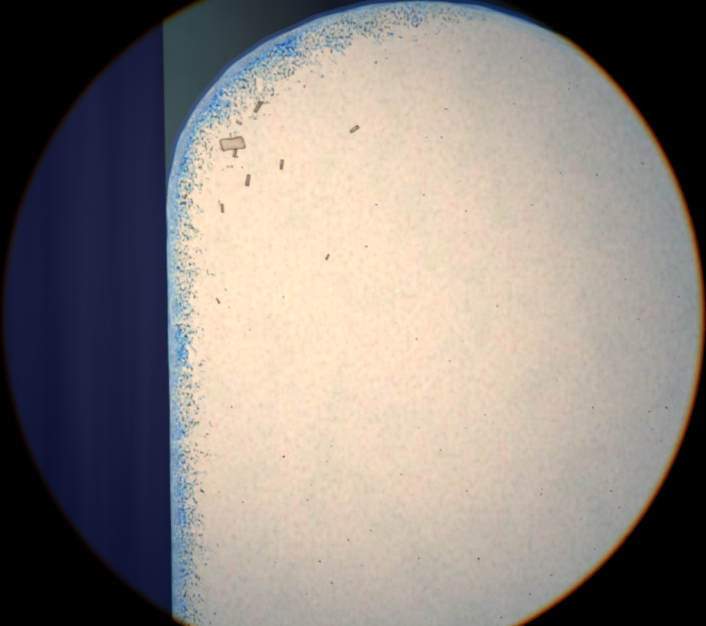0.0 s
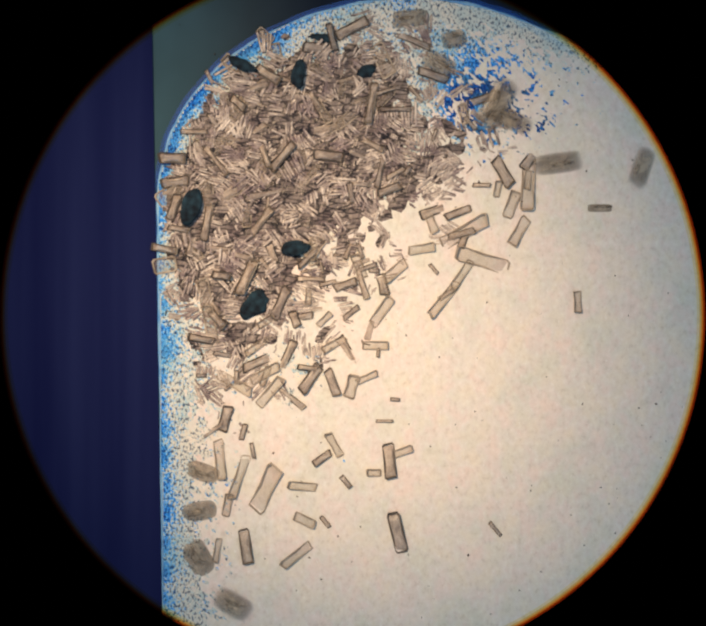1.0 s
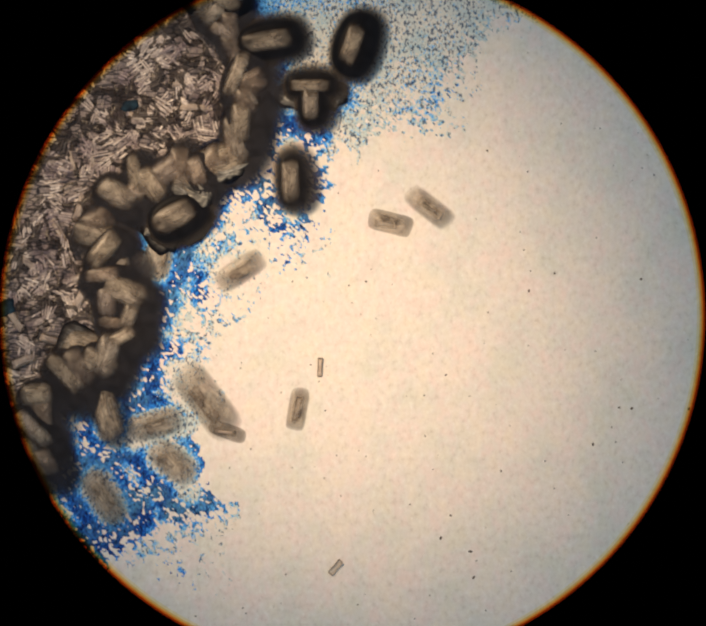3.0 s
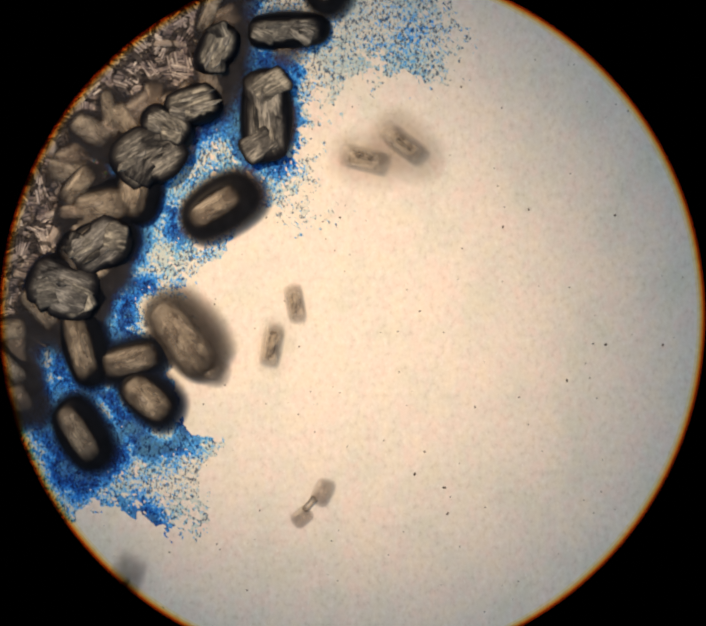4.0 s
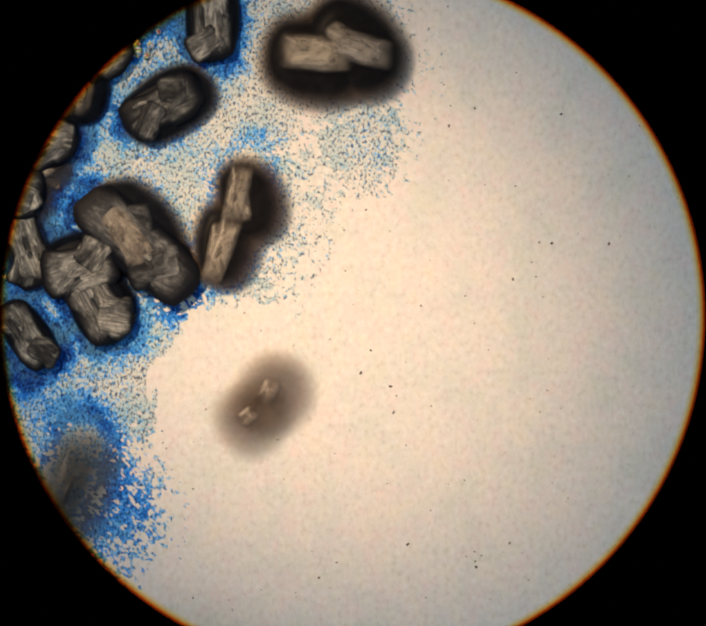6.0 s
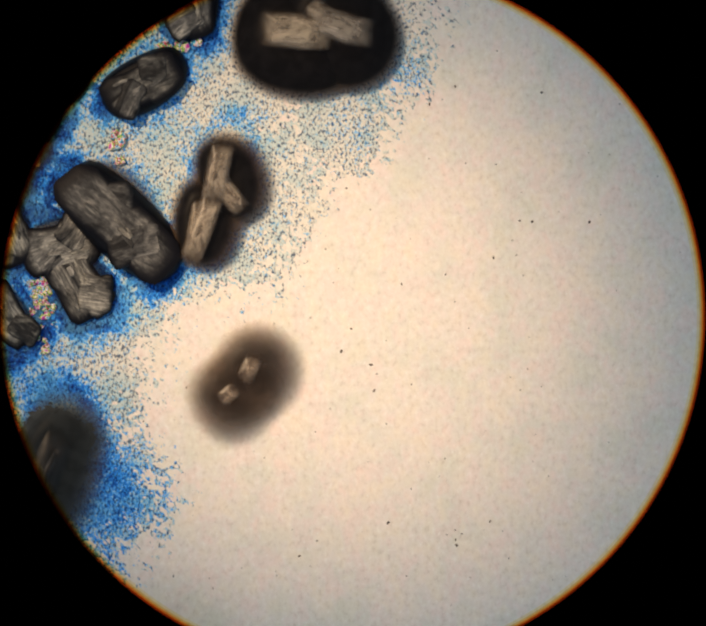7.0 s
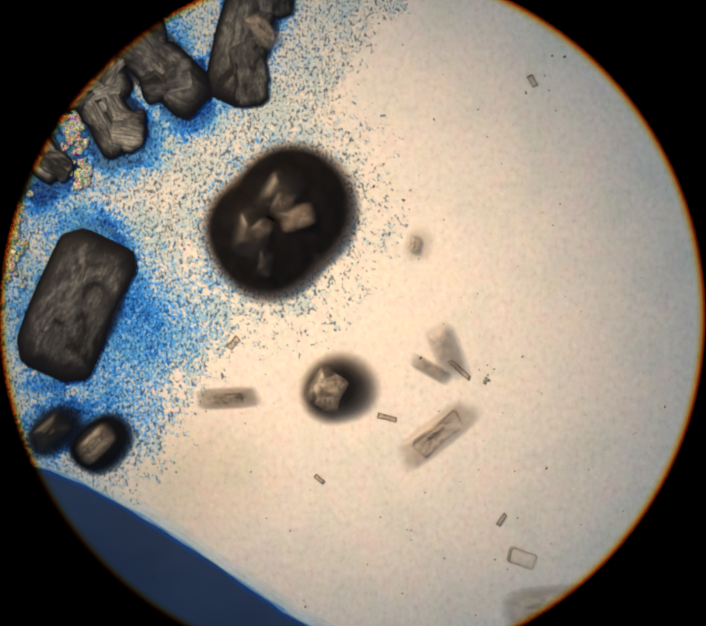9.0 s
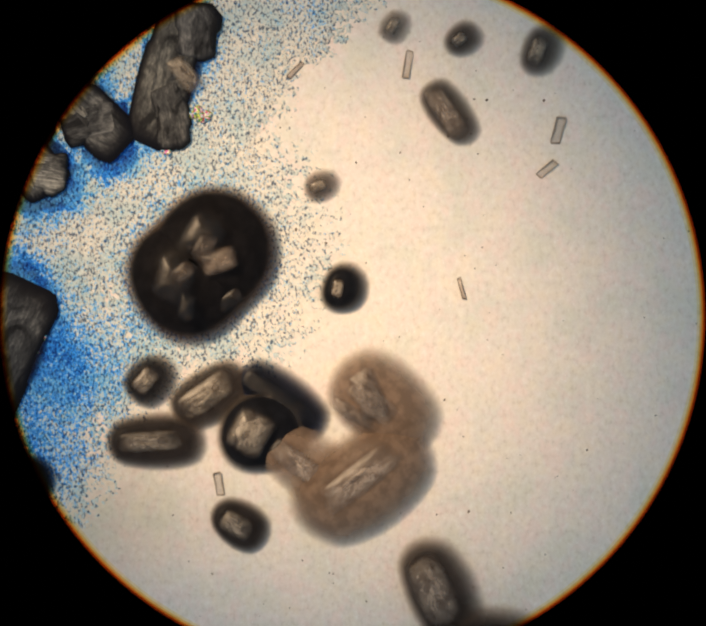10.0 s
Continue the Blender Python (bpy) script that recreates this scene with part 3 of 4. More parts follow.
def crust_rods():
    placed, tries = [], 0
    while len(placed) < 100 and tries < 30000:
        tries += 1
        x, y = rnd.uniform(385, 1260), rnd.uniform(50, 1390)
        if not inside(CRUST, x, y) or any((x - a) ** 2 + (y - b) ** 2 < 36 ** 2 for a, b in placed):
            continue
        placed.append((x, y))
        t0 = onset(x, y) + rnd.uniform(-0.3, 0.1)
        length, width = rnd.uniform(42, 95), rnd.uniform(10, 24)
        turn = rnd.uniform(0, 180)
        if x < 470:
            length, turn = min(length, 60), rnd.uniform(-20, 20) if rnd.random() < 0.5 else turn
        crystal(x, y, length, width, turn, t0, t0 + rnd.uniform(0.3, 0.5), t0 + 0.8, rnd.uniform(9, 15),
                TAN, rnd, lift=rnd.uniform(0, 7), halo_mat=CRUST_HALO, strips=rnd.choice((0, 1)),
                label="small brown rod crystal packed among others", group="packed rod crystals", depth=7)
        if y < 330 and x > 700:
            SOURCES.append((x, y, t0 + 0.1, 190, 0.35))
        elif x > 780:
            SOURCES.append((x, y, 2.2, 270, 0.6))
        else:
            SOURCES.append((x, y, t0 + 0.1, 80, 0.4))


def border_rods():
    """Crystals along the crust's front, each with a broad meniscus painted dark."""
    line = CRUST[7:19]
    for (x0, y0), (x1, y1) in zip(line, line[1:]):
        n = max(1, round(math.hypot(x1 - x0, y1 - y0) / 34))
        for k in range(n):
            u = (k + rnd.uniform(0.2, 0.8)) / n
            d = math.hypot(x1 - x0, y1 - y0)
            x = x0 + u * (x1 - x0) - (y1 - y0) / d * rnd.uniform(4, 60)
            y = y0 + u * (y1 - y0) + (x1 - x0) / d * rnd.uniform(14, 40)
            BANDS.append((x, y, 10, 0, 62, 1.0))
            t0 = onset(x, y) + rnd.uniform(-0.1, 0.15)
            crystal(x, y, rnd.uniform(50, 110), rnd.uniform(28, 56), rnd.uniform(0, 180), t0, t0 + 0.4, rnd.uniform(2.1, 2.4), rnd.uniform(36, 50), rnd.choice((HOST, HOST_PALE, HOST_DIM, HOST)), rnd, lift=2, depth=rnd.uniform(22, 38), soft=True, halo_mat=HALO_FRONT,
                    strips=0, label="tan crystal at the crust's front in liquid painted dark", group="front crystals", name="front_crystal")
            # its liquid dries away again
            MOVING[-1][4].extend([(3.3, 0.0), (5.0, -14.0)])


def rods(first, last, *list_of_rods):
    """Loose thin rods, each as place, length, width, turn; those nearer the drop's corner come first."""
    for x, y, l, w, turn in list_of_rods:
        t0 = first + (last - first) * min(1.0, math.hypot(x - 500, y - 260) / 560) + rnd.uniform(-0.08, 0.08)
        thin = w <= 12
        crystal(x, y, l, w, turn, t0 - 0.12, t0 + 0.1, t0 + 0.3, 0, TAN if thin or rnd.random() < 0.25 and first < 5 else GHOST if w > 30 and first > 5 else PALE, rnd, lift=0 if thin else 2,
                label="thin dark needle crystal loose in the liquid" if thin else "thin pale rod crystal loose in the liquid", group="loose rod crystals", name="needle_crystal" if thin else "rod_crystal")


def strays():
    """Loose rods that the crust later takes in, and some that stay outside it."""
    rods(-0.5, -0.3, (515, 318, 50, 26, 8), (550, 400, 24, 8, 80), (493, 462, 18, 6, 95), (787, 286, 22, 7, 35), (572, 238, 26, 8, 60), (625, 365, 22, 6, 85), (521, 340, 18, 7, 80), (530, 272, 12, 6, -30), (411, 436, 12, 5, 60), (484, 668, 12, 5, -60), (727, 570, 14, 4, 60))
    rods(0.08, 0.30, (613, 87, 40, 18, -40), (638, 127, 50, 22, -75), (728, 115, 60, 24, -5), (738, 172, 60, 18, -40), (538, 157, 60, 24, -55), (563, 237, 90, 30, 45), (543, 242, 70, 24, -30), (873, 142, 80, 34, -65), (878, 229, 50, 14, 45),
         (948, 217, 45, 8, -50), (818, 237, 70, 20, 12), (783, 207, 44, 16, 85), (793, 272, 60, 22, 40), (738, 252, 60, 18, -60), (763, 292, 60, 18, 30), (643, 247, 50, 10, 0), (603, 242, 40, 12, -30), (658, 312, 90, 16, 70))
    rods(0.08, 0.30, (693, 347, 60, 14, -40), (613, 347, 80, 20, 80), (603, 397, 60, 12, -70), (703, 407, 90, 14, 50), (623, 437, 110, 18, 12), (683, 379, 40, 12, 15), (758, 357, 30, 8, 80), (818, 352, 50, 12, -25), (773, 417, 40, 10, 70),
         (803, 437, 44, 14, -80), (543, 367, 90, 30, -85), (488, 467, 110, 30, -80), (528, 437, 60, 30, 30), (573, 482, 60, 20, 85), (618, 457, 44, 9, 85), (613, 499, 50, 8, 0), (723, 552, 70, 36, 55), (715, 577, 40, 22, -75))
    rods(0.10, 0.32, (628, 572, 50, 18, -70), (451, 557, 60, 22, -60), (508, 560, 60, 12, -8), (563, 567, 50, 10, -60), (713, 627, 60, 12, 0), (708, 662, 50, 14, 85), (478, 662, 70, 26, -80), (543, 652, 36, 10, -55), (798, 562, 50, 9, 70),
         (838, 602, 50, 10, 20), (903, 392, 50, 12, 30), (928, 387, 24, 10, 60), (1053, 262, 44, 20, -75), (1068, 282, 36, 10, -50), (1108, 222, 40, 10, 45), (1093, 419, 40, 10, 0), (1128, 427, 36, 14, 80), (1048, 527, 60, 16, 15))
    rods(0.10, 0.32, (1013, 662, 40, 10, 35), (803, 702, 44, 12, 40), (678, 717, 36, 20, -70), (613, 722, 40, 14, 30), (743, 717, 40, 14, 45), (988, 307, 26, 8, 70), (483, 317, 70, 18, -15), (503, 347, 70, 20, 20), (473, 347, 60, 16, -50),
         (523, 307, 60, 14, 60), (548, 317, 50, 14, -10), (503, 287, 60, 16, -60), (403, 437, 70, 36, 35), (388, 597, 50, 34, 10), (590, 300, 60, 16, 35), (575, 330, 54, 14, -40), (640, 395, 56, 14, 20), (560, 420, 60, 18, -60))
    rods(0.15, 0.3, (490, 730, 88, 24, -80), (516, 795, 40, 10, -10), (592, 778, 60, 15, 35), (470, 842, 24, 9, 0), (548, 845, 28, 10, 90), (612, 842, 44, 13, 70), (530, 868, 20, 7, 40), (1195, 407, 44, 14, 85), (1130, 262, 30, 8, 40), (500, 690, 40, 12, -50))
    rods(0.35, 0.75, (1053, 523, 118, 30, 30), (1095, 586, 112, 34, -17), (1196, 418, 110, 30, 87), (1175, 523, 70, 24, 60), (1048, 618, 70, 18, 55), (1008, 673, 95, 20, 50), (986, 605, 28, 9, -50), (856, 775, 60, 18, 0), (863, 791, 20, 8, 85),
         (763, 773, 60, 16, 30), (713, 848, 70, 24, 55), (761, 858, 62, 20, -70), (803, 868, 50, 26, 75), (838, 846, 50, 14, 25), (876, 943, 36, 7, 0), (765, 996, 60, 18, -60), (738, 1026, 48, 16, 35), (900, 895, 22, 8, -5))
    rods(0.40, 0.80, (888, 1033, 78, 26, 95), (916, 1011, 45, 16, 20), (853, 1058, 30, 16, 0), (791, 1078, 36, 12, -50), (695, 1088, 62, 18, -5), (613, 1093, 105, 38, 65), (563, 968, 36, 12, 75), (584, 1008, 36, 9, -80), (511, 1028, 85, 22, 95),
         (553, 1068, 100, 20, 70), (528, 1128, 50, 18, 80), (505, 1230, 52, 14, 80), (569, 1223, 78, 24, -82), (683, 1240, 80, 20, 38), (698, 1163, 50, 20, -25), (746, 1168, 30, 10, -50), (906, 1192, 84, 28, -76), (1123, 1183, 40, 9, -50))
    rods(0.45, 0.85, (523, 938, 60, 24, 75), (623, 878, 80, 22, 50), (610, 838, 70, 20, 30), (545, 860, 80, 22, -30), (1306, 678, 50, 17, 92), (1160, 460, 60, 24, 70), (1140, 390, 70, 26, -60), (960, 560, 60, 20, 10), (900, 610, 60, 22, 40),
         (870, 700, 70, 22, 55), (1040, 480, 60, 16, 20), (980, 500, 50, 20, -70), (820, 600, 60, 22, -70), (790, 640, 54, 18, 20))
    rods(0.85, 1.2, (756, 967, 80, 26, -45), (781, 1052, 80, 30, -60), (726, 1027, 50, 18, 35), (856, 937, 70, 22, 45), (851, 1047, 70, 38, 70), (906, 1017, 80, 24, 30), (676, 1082, 90, 30, -15), (681, 1152, 80, 28, -30), (726, 1157, 70, 14, 85),
         (571, 1247, 70, 38, 90), (706, 1307, 80, 22, -42), (686, 1210, 60, 20, 20), (600, 1180, 70, 24, 60), (640, 1000, 70, 26, 70), (560, 1010, 90, 30, 60))
    rods(1.0, 1.25, (1316, 680, 56, 19, 92), (1622, 742, 60, 18, -38), (1328, 1190, 56, 16, 80), (1120, 1178, 84, 24, -52), (1020, 1226, 52, 13, -28), (1012, 1228, 44, 12, 45), (1044, 1308, 54, 18, -28), (1198, 884, 46, 15, 25), (898, 1382, 60, 24, -60), (1052, 757, 72, 24, 28))
    rods(1.6, 2.0, (1521, 777, 46, 15, -8), (1168, 1240, 48, 11, -8), (1378, 1095, 42, 11, 88), (1413, 1540, 36, 14, 50))
    rods(7.7, 7.9, (1322, 1945, 60, 20, 3), (1790, 2024, 122, 46, 38), (1836, 1881, 56, 11, -42), (1894, 1906, 16, 6, 70))
    rods(8.7, 8.8, (1975, 2300, 62, 34, -20), (1675, 1988, 44, 12, -15), (1525, 2125, 26, 10, -40), (1930, 2215, 30, 10, 55), (1334, 1822, 30, 14, 50), (1998, 1240, 26, 14, -60))
    rods(9.5, 9.6, (1894, 1110, 60, 16, 80), (1646, 1120, 46, 11, 45), (2014, 1605, 50, 9, -75), (2229, 1255, 60, 22, 75), (2204, 1340, 50, 16, 40), (1475, 2040, 50, 18, -80))
    for _ in range(34):
        x, y = rnd.uniform(460, 860), rnd.uniform(170, 640)
        if inside(DROP, x, y):
            rods(0.1, 0.4, (x, y, rnd.uniform(14, 40), rnd.uniform(5, 12), rnd.uniform(0, 180)))


def shard_material():
    m, t, b = material("crust_shard", 0.3, 0, 0.6)
    geo = t.nodes.new("ShaderNodeNewGeometry")
    a = ramp(t, geo.outputs["Random Per Island"], [(0.0, (0.22, 0.18, 0.17)), (0.12, (0.44, 0.37, 0.325)), (0.7, (0.57, 0.485, 0.415)), (1.0, (0.68, 0.595, 0.52))])
    g = grain(t, mapped(t, 0.06, 0.06, 0.06), 3.0, 0.7)
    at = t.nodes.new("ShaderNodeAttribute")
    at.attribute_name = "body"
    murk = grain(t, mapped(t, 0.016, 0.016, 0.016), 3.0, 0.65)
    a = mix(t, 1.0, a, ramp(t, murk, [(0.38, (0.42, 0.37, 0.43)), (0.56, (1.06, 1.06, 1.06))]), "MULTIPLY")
    # splinter outlines darkened in colour, for light refracted at their edges
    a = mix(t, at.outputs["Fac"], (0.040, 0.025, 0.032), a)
    t.links.new(mix(t, 0.6, a, ramp(t, g, [(0.35, (0.35, 0.32, 0.33)), (0.55, (1.1, 1.08, 1.05))]), "MULTIPLY"), b.inputs["Base Color"])
    bump(t, b, g, 8.0, 0.6)
    return m


SPEED = 14.0
CREST = []
SEAMS = []


def shards():
    """The crust's countless fine splinters, on the dark liquid that holds them: one body that comes up as a whole, the oldest place first."""
    r = random.Random(21)
    v, f, rim = [], [], []
    n = 0
    while n < 860:
        cx, cy = r.uniform(380, 1260), r.uniform(48, 1390)
        if not within(cx, cy):
            continue
        n += 1
        fan = noise.noise(Vector((cx / 80, cy / 80, 3.0))) * 5.0 + r.gauss(0, 0.7)
        slats, pitch, reach = r.randint(3, 8), r.uniform(4.2, 7.4), r.uniform(10, 28)
        late = r.uniform(0.0, 0.32)
        spread = r.gauss(0, 0.05)
        for s in range(slats):
            off = (s - (slats - 1) / 2) * pitch + r.uniform(-1, 1)
            a = fan + spread * (s - slats / 2) + r.gauss(0, 0.06)
            l, w, h = reach * r.uniform(0.55, 1.15), pitch * r.uniform(0.40, 0.56), r.uniform(1.5, 4)
            x, y = cx - off * math.sin(fan) + r.uniform(-8, 8) * math.cos(fan), cy - off * math.cos(fan) - r.uniform(-8, 8) * math.sin(fan)
            if not within(x, y):
                continue
            z = -SPEED * (onset(x, y) - 0.06 + late) - h
            c, s_, k = math.cos(a), math.sin(a), len(v)
            tip = r.uniform(-0.06, 0.06)
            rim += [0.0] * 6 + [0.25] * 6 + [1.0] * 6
            e = [r.uniform(-4, 4) for _ in range(4)]
            for q, hh in ((1.0, -6.0), (0.86, h), (0.52, h + 0.5)):
                for px, py in ((l + e[0], -w), (l + e[1], w), (0, w), (-l + e[2], w), (-l + e[3], -w), (0, -w)):
                    px, py = px * (1.0 if q == 1.0 else 0.97 if q > 0.6 else 0.9), py * q
                    v.append((x - 784 + px * c - py * s_, 695 - y + px * s_ + py * c, z + hh + tip * px))
            f += [(k + j * 6 + i, k + j * 6 + (i + 1) % 6, k + j * 6 + 6 + (i + 1) % 6, k + j * 6 + 6 + i) for j in range(2) for i in range(6)]
            f.append(tuple(k + 12 + i for i in range(6)))
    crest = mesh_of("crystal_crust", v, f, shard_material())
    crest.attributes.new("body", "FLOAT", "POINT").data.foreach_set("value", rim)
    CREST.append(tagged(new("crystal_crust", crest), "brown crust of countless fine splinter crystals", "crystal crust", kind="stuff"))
    step, v, f, ids = 9, [], [], {}
    for i in range(100):
        for j in range(152):
            x, y = 366 + i * step, 36 + j * step
            if within(x, y):
                ids[i, j] = len(v)
                wob = noise.noise(Vector((x / 25, y / 25, 0))) * 1.6 + noise.noise(Vector((x / 60, y / 60, 9))) * 2.0
                hole = noise.noise(Vector((x / 48, y / 48, 30)))
                shy = max(0.0, 1 - gap(x, y) / 95) * (0.55 + 0.9 * noise.noise(Vector((x / 32, y / 32, 14)))) if x > 500 else 0.0
                v.append((x - 784, 695 - y, -SPEED * (onset(x, y) + 0.10) + wob * 1.6 - 0.5 - SPEED * 0.9 * shy - (60 if hole > 0.80 else 0)))
    for i, j in ids:
        q = [ids.get(c) for c in ((i, j), (i, j + 1), (i + 1, j + 1), (i + 1, j))]
        if None not in q:
            f.append(tuple(q))
    # sheer dark sheet laid over the crust to darken it in winding bands
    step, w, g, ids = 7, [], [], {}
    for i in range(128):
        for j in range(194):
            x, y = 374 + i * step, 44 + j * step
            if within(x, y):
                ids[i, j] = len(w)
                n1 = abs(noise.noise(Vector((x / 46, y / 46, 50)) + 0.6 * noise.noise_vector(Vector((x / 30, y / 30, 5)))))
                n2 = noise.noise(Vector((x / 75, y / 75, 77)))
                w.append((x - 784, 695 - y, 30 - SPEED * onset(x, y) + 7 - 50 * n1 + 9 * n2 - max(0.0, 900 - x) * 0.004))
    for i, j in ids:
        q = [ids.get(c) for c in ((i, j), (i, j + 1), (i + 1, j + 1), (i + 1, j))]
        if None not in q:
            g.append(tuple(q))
    SEAMS.append(tagged(new("crust_seams", mesh_of("crust_seams", w, g, sheer_material("dark_seam", (0.026, 0.019, 0.016), 0.6, 0.3), True)), "dark sheer seams winding through the crust", "liquid", kind="stuff"))
    CREST.append(tagged(new("crust_liquid", mesh_of("crust_liquid", v, f, CRUST_BASE, True)), "dark brown liquid between the crust's splinters", "liquid", kind="stuff"))


def veined_material():
    """Crystals packed edge to edge: tan, parted by thin dark seams."""
    m, t, b = material("veined_crust", 0.35, 0, 0.5)
    two = grain(t, mapped(t, 0.05, 0.022, 0.03, 0.8), 2.0, 0.6, 2.5)
    lines = []
    for sx, sy, turn in ((0.028, 0.105, 0.4), (0.030, 0.095, 1.25)):
        v = mapped(t, sx, sy, 0.02, turn)
        n = t.nodes.new("ShaderNodeTexNoise")
        n.inputs["Scale"].default_value = 0.4
        t.links.new(v, n.inputs["Vector"])
        moved = mix(t, 1.0, v, n.outputs["Color"], "ADD")
        cell = t.nodes.new("ShaderNodeTexVoronoi")
        cell.feature, cell.inputs["Scale"].default_value = "DISTANCE_TO_EDGE", 1.0
        t.links.new(moved, cell.inputs["Vector"])
        lines.append(ramp(t, cell.outputs["Distance"], [(0.03, (0.055, 0.036, 0.045)), (0.15, (1, 1, 1))]))
    patch = grain(t, mapped(t, 0.012, 0.012, 0.012), 2.0)
    c = mix(t, ramp(t, patch, [(0.46, (0, 0, 0)), (0.54, (1, 1, 1))]), lines[0], lines[1])
    # base toned dark so that the gaps between splinters read dark
    tan = ramp(t, grain(t, mapped(t, 0.05, 0.05, 0.05), 3.0), [(0.3, (0.11, 0.085, 0.08)), (0.7, (0.34, 0.275, 0.235))])
    murk = grain(t, mapped(t, 0.016, 0.016, 0.016), 3.0, 0.65)
    tan = mix(t, 1.0, tan, ramp(t, murk, [(0.38, (0.66, 0.60, 0.64)), (0.56, (1.08, 1.08, 1.08))]), "MULTIPLY")
    t.links.new(mix(t, 1.0, tan, c, "MULTIPLY"), b.inputs["Base Color"])
    bump(t, b, two, 8.0, 0.6)
    return m


CRUST_BASE = veined_material()
crust_rods()
border_rods()
strays()
shards()


def pools():
    """Small wells of liquid left open in the crust."""
    teal = plain_material("well_liquid", (0.005, 0.007, 0.012), (0.022, 0.052, 0.075), (0.035, 0.035), 0.6, 0.08)
    for x, y, l, w, turn, t0 in ((685, 175, 62, 34, 80, 0.6), (447, 466, 84, 40, 75, 0.6), (679, 558, 60, 34, 10, 0.7), (590, 684, 76, 50, 40, 0.8), (665, 970, 86, 40, 25, 1.4), (560, 150, 70, 26, -25, 0.6), (410, 730, 50, 36, 90, 0.9), (836, 167, 44, 26, 20, 0.8), (800, 78, 90, 22, 8, 0.9), (740, 92, 60, 20, -12, 0.8), (652, 330, 30, 20, 40, 0.9), (760, 300, 26, 18, 0, 1.0), (955, 515, 40, 22, 15, 1.1), (905, 395, 26, 22, 0, 1.1)):
        crystal(x, y, l * 1.05, w * 1.05, turn, t0, t0 + 0.15, t0 + 0.35, 0, teal, rnd, depth=17, soft=True, name="liquid_well", label="small dark-rimmed well of liquid in the crust", group="liquid wells")
pools()

# ---- single crystals, each with its own meniscus ----
# place, length, width, turn, start, grown, meniscus full, meniscus width
SINGLE = [  # above and left, round the crust
    (541, 1350, 80, 50, -30, 0.7, 0.95, 1.6, 30), (462, 1244, 96, 66, -60, 0.9, 1.2, 1.7, 15), (462, 1144, 90, 50, 10, 0.9, 1.2, 1.7, 14), (472, 1056, 86, 46, -20, 0.9, 1.2, 1.7, 14), (470, 868, 76, 42, -15, 1.0, 1.3, 1.7, 13)]
SINGLE += [  # along the crust's upper end
    (1124, 242, 120, 54, 60, 0.65, 0.95, 1.9, 40), (1150, 270, 100, 40, -25, 0.7, 1.0, 1.9, 38), (1031, 95, 60, 40, 10, 0.9, 1.1, 1.8, 32), (1000, 152, 80, 46, -30, 0.9, 1.1, 1.8, 34), (934, 48, 96, 42, 5, 0.9, 1.1, 1.8, 34),
    (1262, 370, 110, 42, 8, 0.8, 1.1, 2.25, 46), (1448, 380, 84, 40, 72, 0.7, 1.0, 2.5, 54), (1355, 470, 90, 26, 0, 0.95, 1.3, 2.6, 42), (1357, 510, 70, 36, 90, 1.0, 1.4, 2.6, 44)]
SINGLE += [  # the next row towards the drop's middle
    (1312, 680, 92, 40, 92, 2.0, 2.3, 3.1, 46), (1055, 760, 96, 52, 28, 1.6, 1.9, 2.5, 50), (1203, 880, 112, 50, 33, 2.5, 3.1, 4.2, 66),
    (1535, 775, 112, 52, -14, 2.7, 3.4, 7.0, 115), (1622, 742, 112, 48, -38, 2.4, 3.2, 7.0, 120), (1380, 1095, 86, 40, 100, 2.9, 3.9, 6.2, 78), (1328, 1190, 100, 42, 80, 2.6, 3.7, 6.2, 74),
    (1128, 1172, 168, 80, -53, 2.4, 3.2, 4.6, 60), (1172, 1238, 84, 36, -20, 2.7, 3.3, 4.8, 34), (1013, 1222, 120, 56, 15, 2.3, 3.0, 4.4, 44)]
SINGLE += [  # at the crust's lower end
    (1050, 1305, 104, 62, -40, 2.3, 3.0, 4.4, 50), (898, 1385, 116, 48, -58, 2.0, 2.6, 4.4, 54), (903, 1190, 130, 52, -75, 1.6, 2.0, 4.2, 44),
    (929, 970, 130, 84, 35, 1.2, 2.6, 4.0, 46), (862, 1065, 130, 90, -20, 1.2, 2.6, 4.0, 46), (1205, 535, 110, 62, 65, 1.0, 2.0, 3.6, 36),
    (1150, 640, 120, 70, 20, 1.1, 2.0, 3.6, 36), (1090, 690, 90, 60, -30, 1.1, 2.0, 3.6, 34), (1020, 850, 100, 60, 80, 2.4, 3.2, 3.8, 36), (950, 880, 110, 70, 10, 1.4, 3.0, 3.8, 40)]
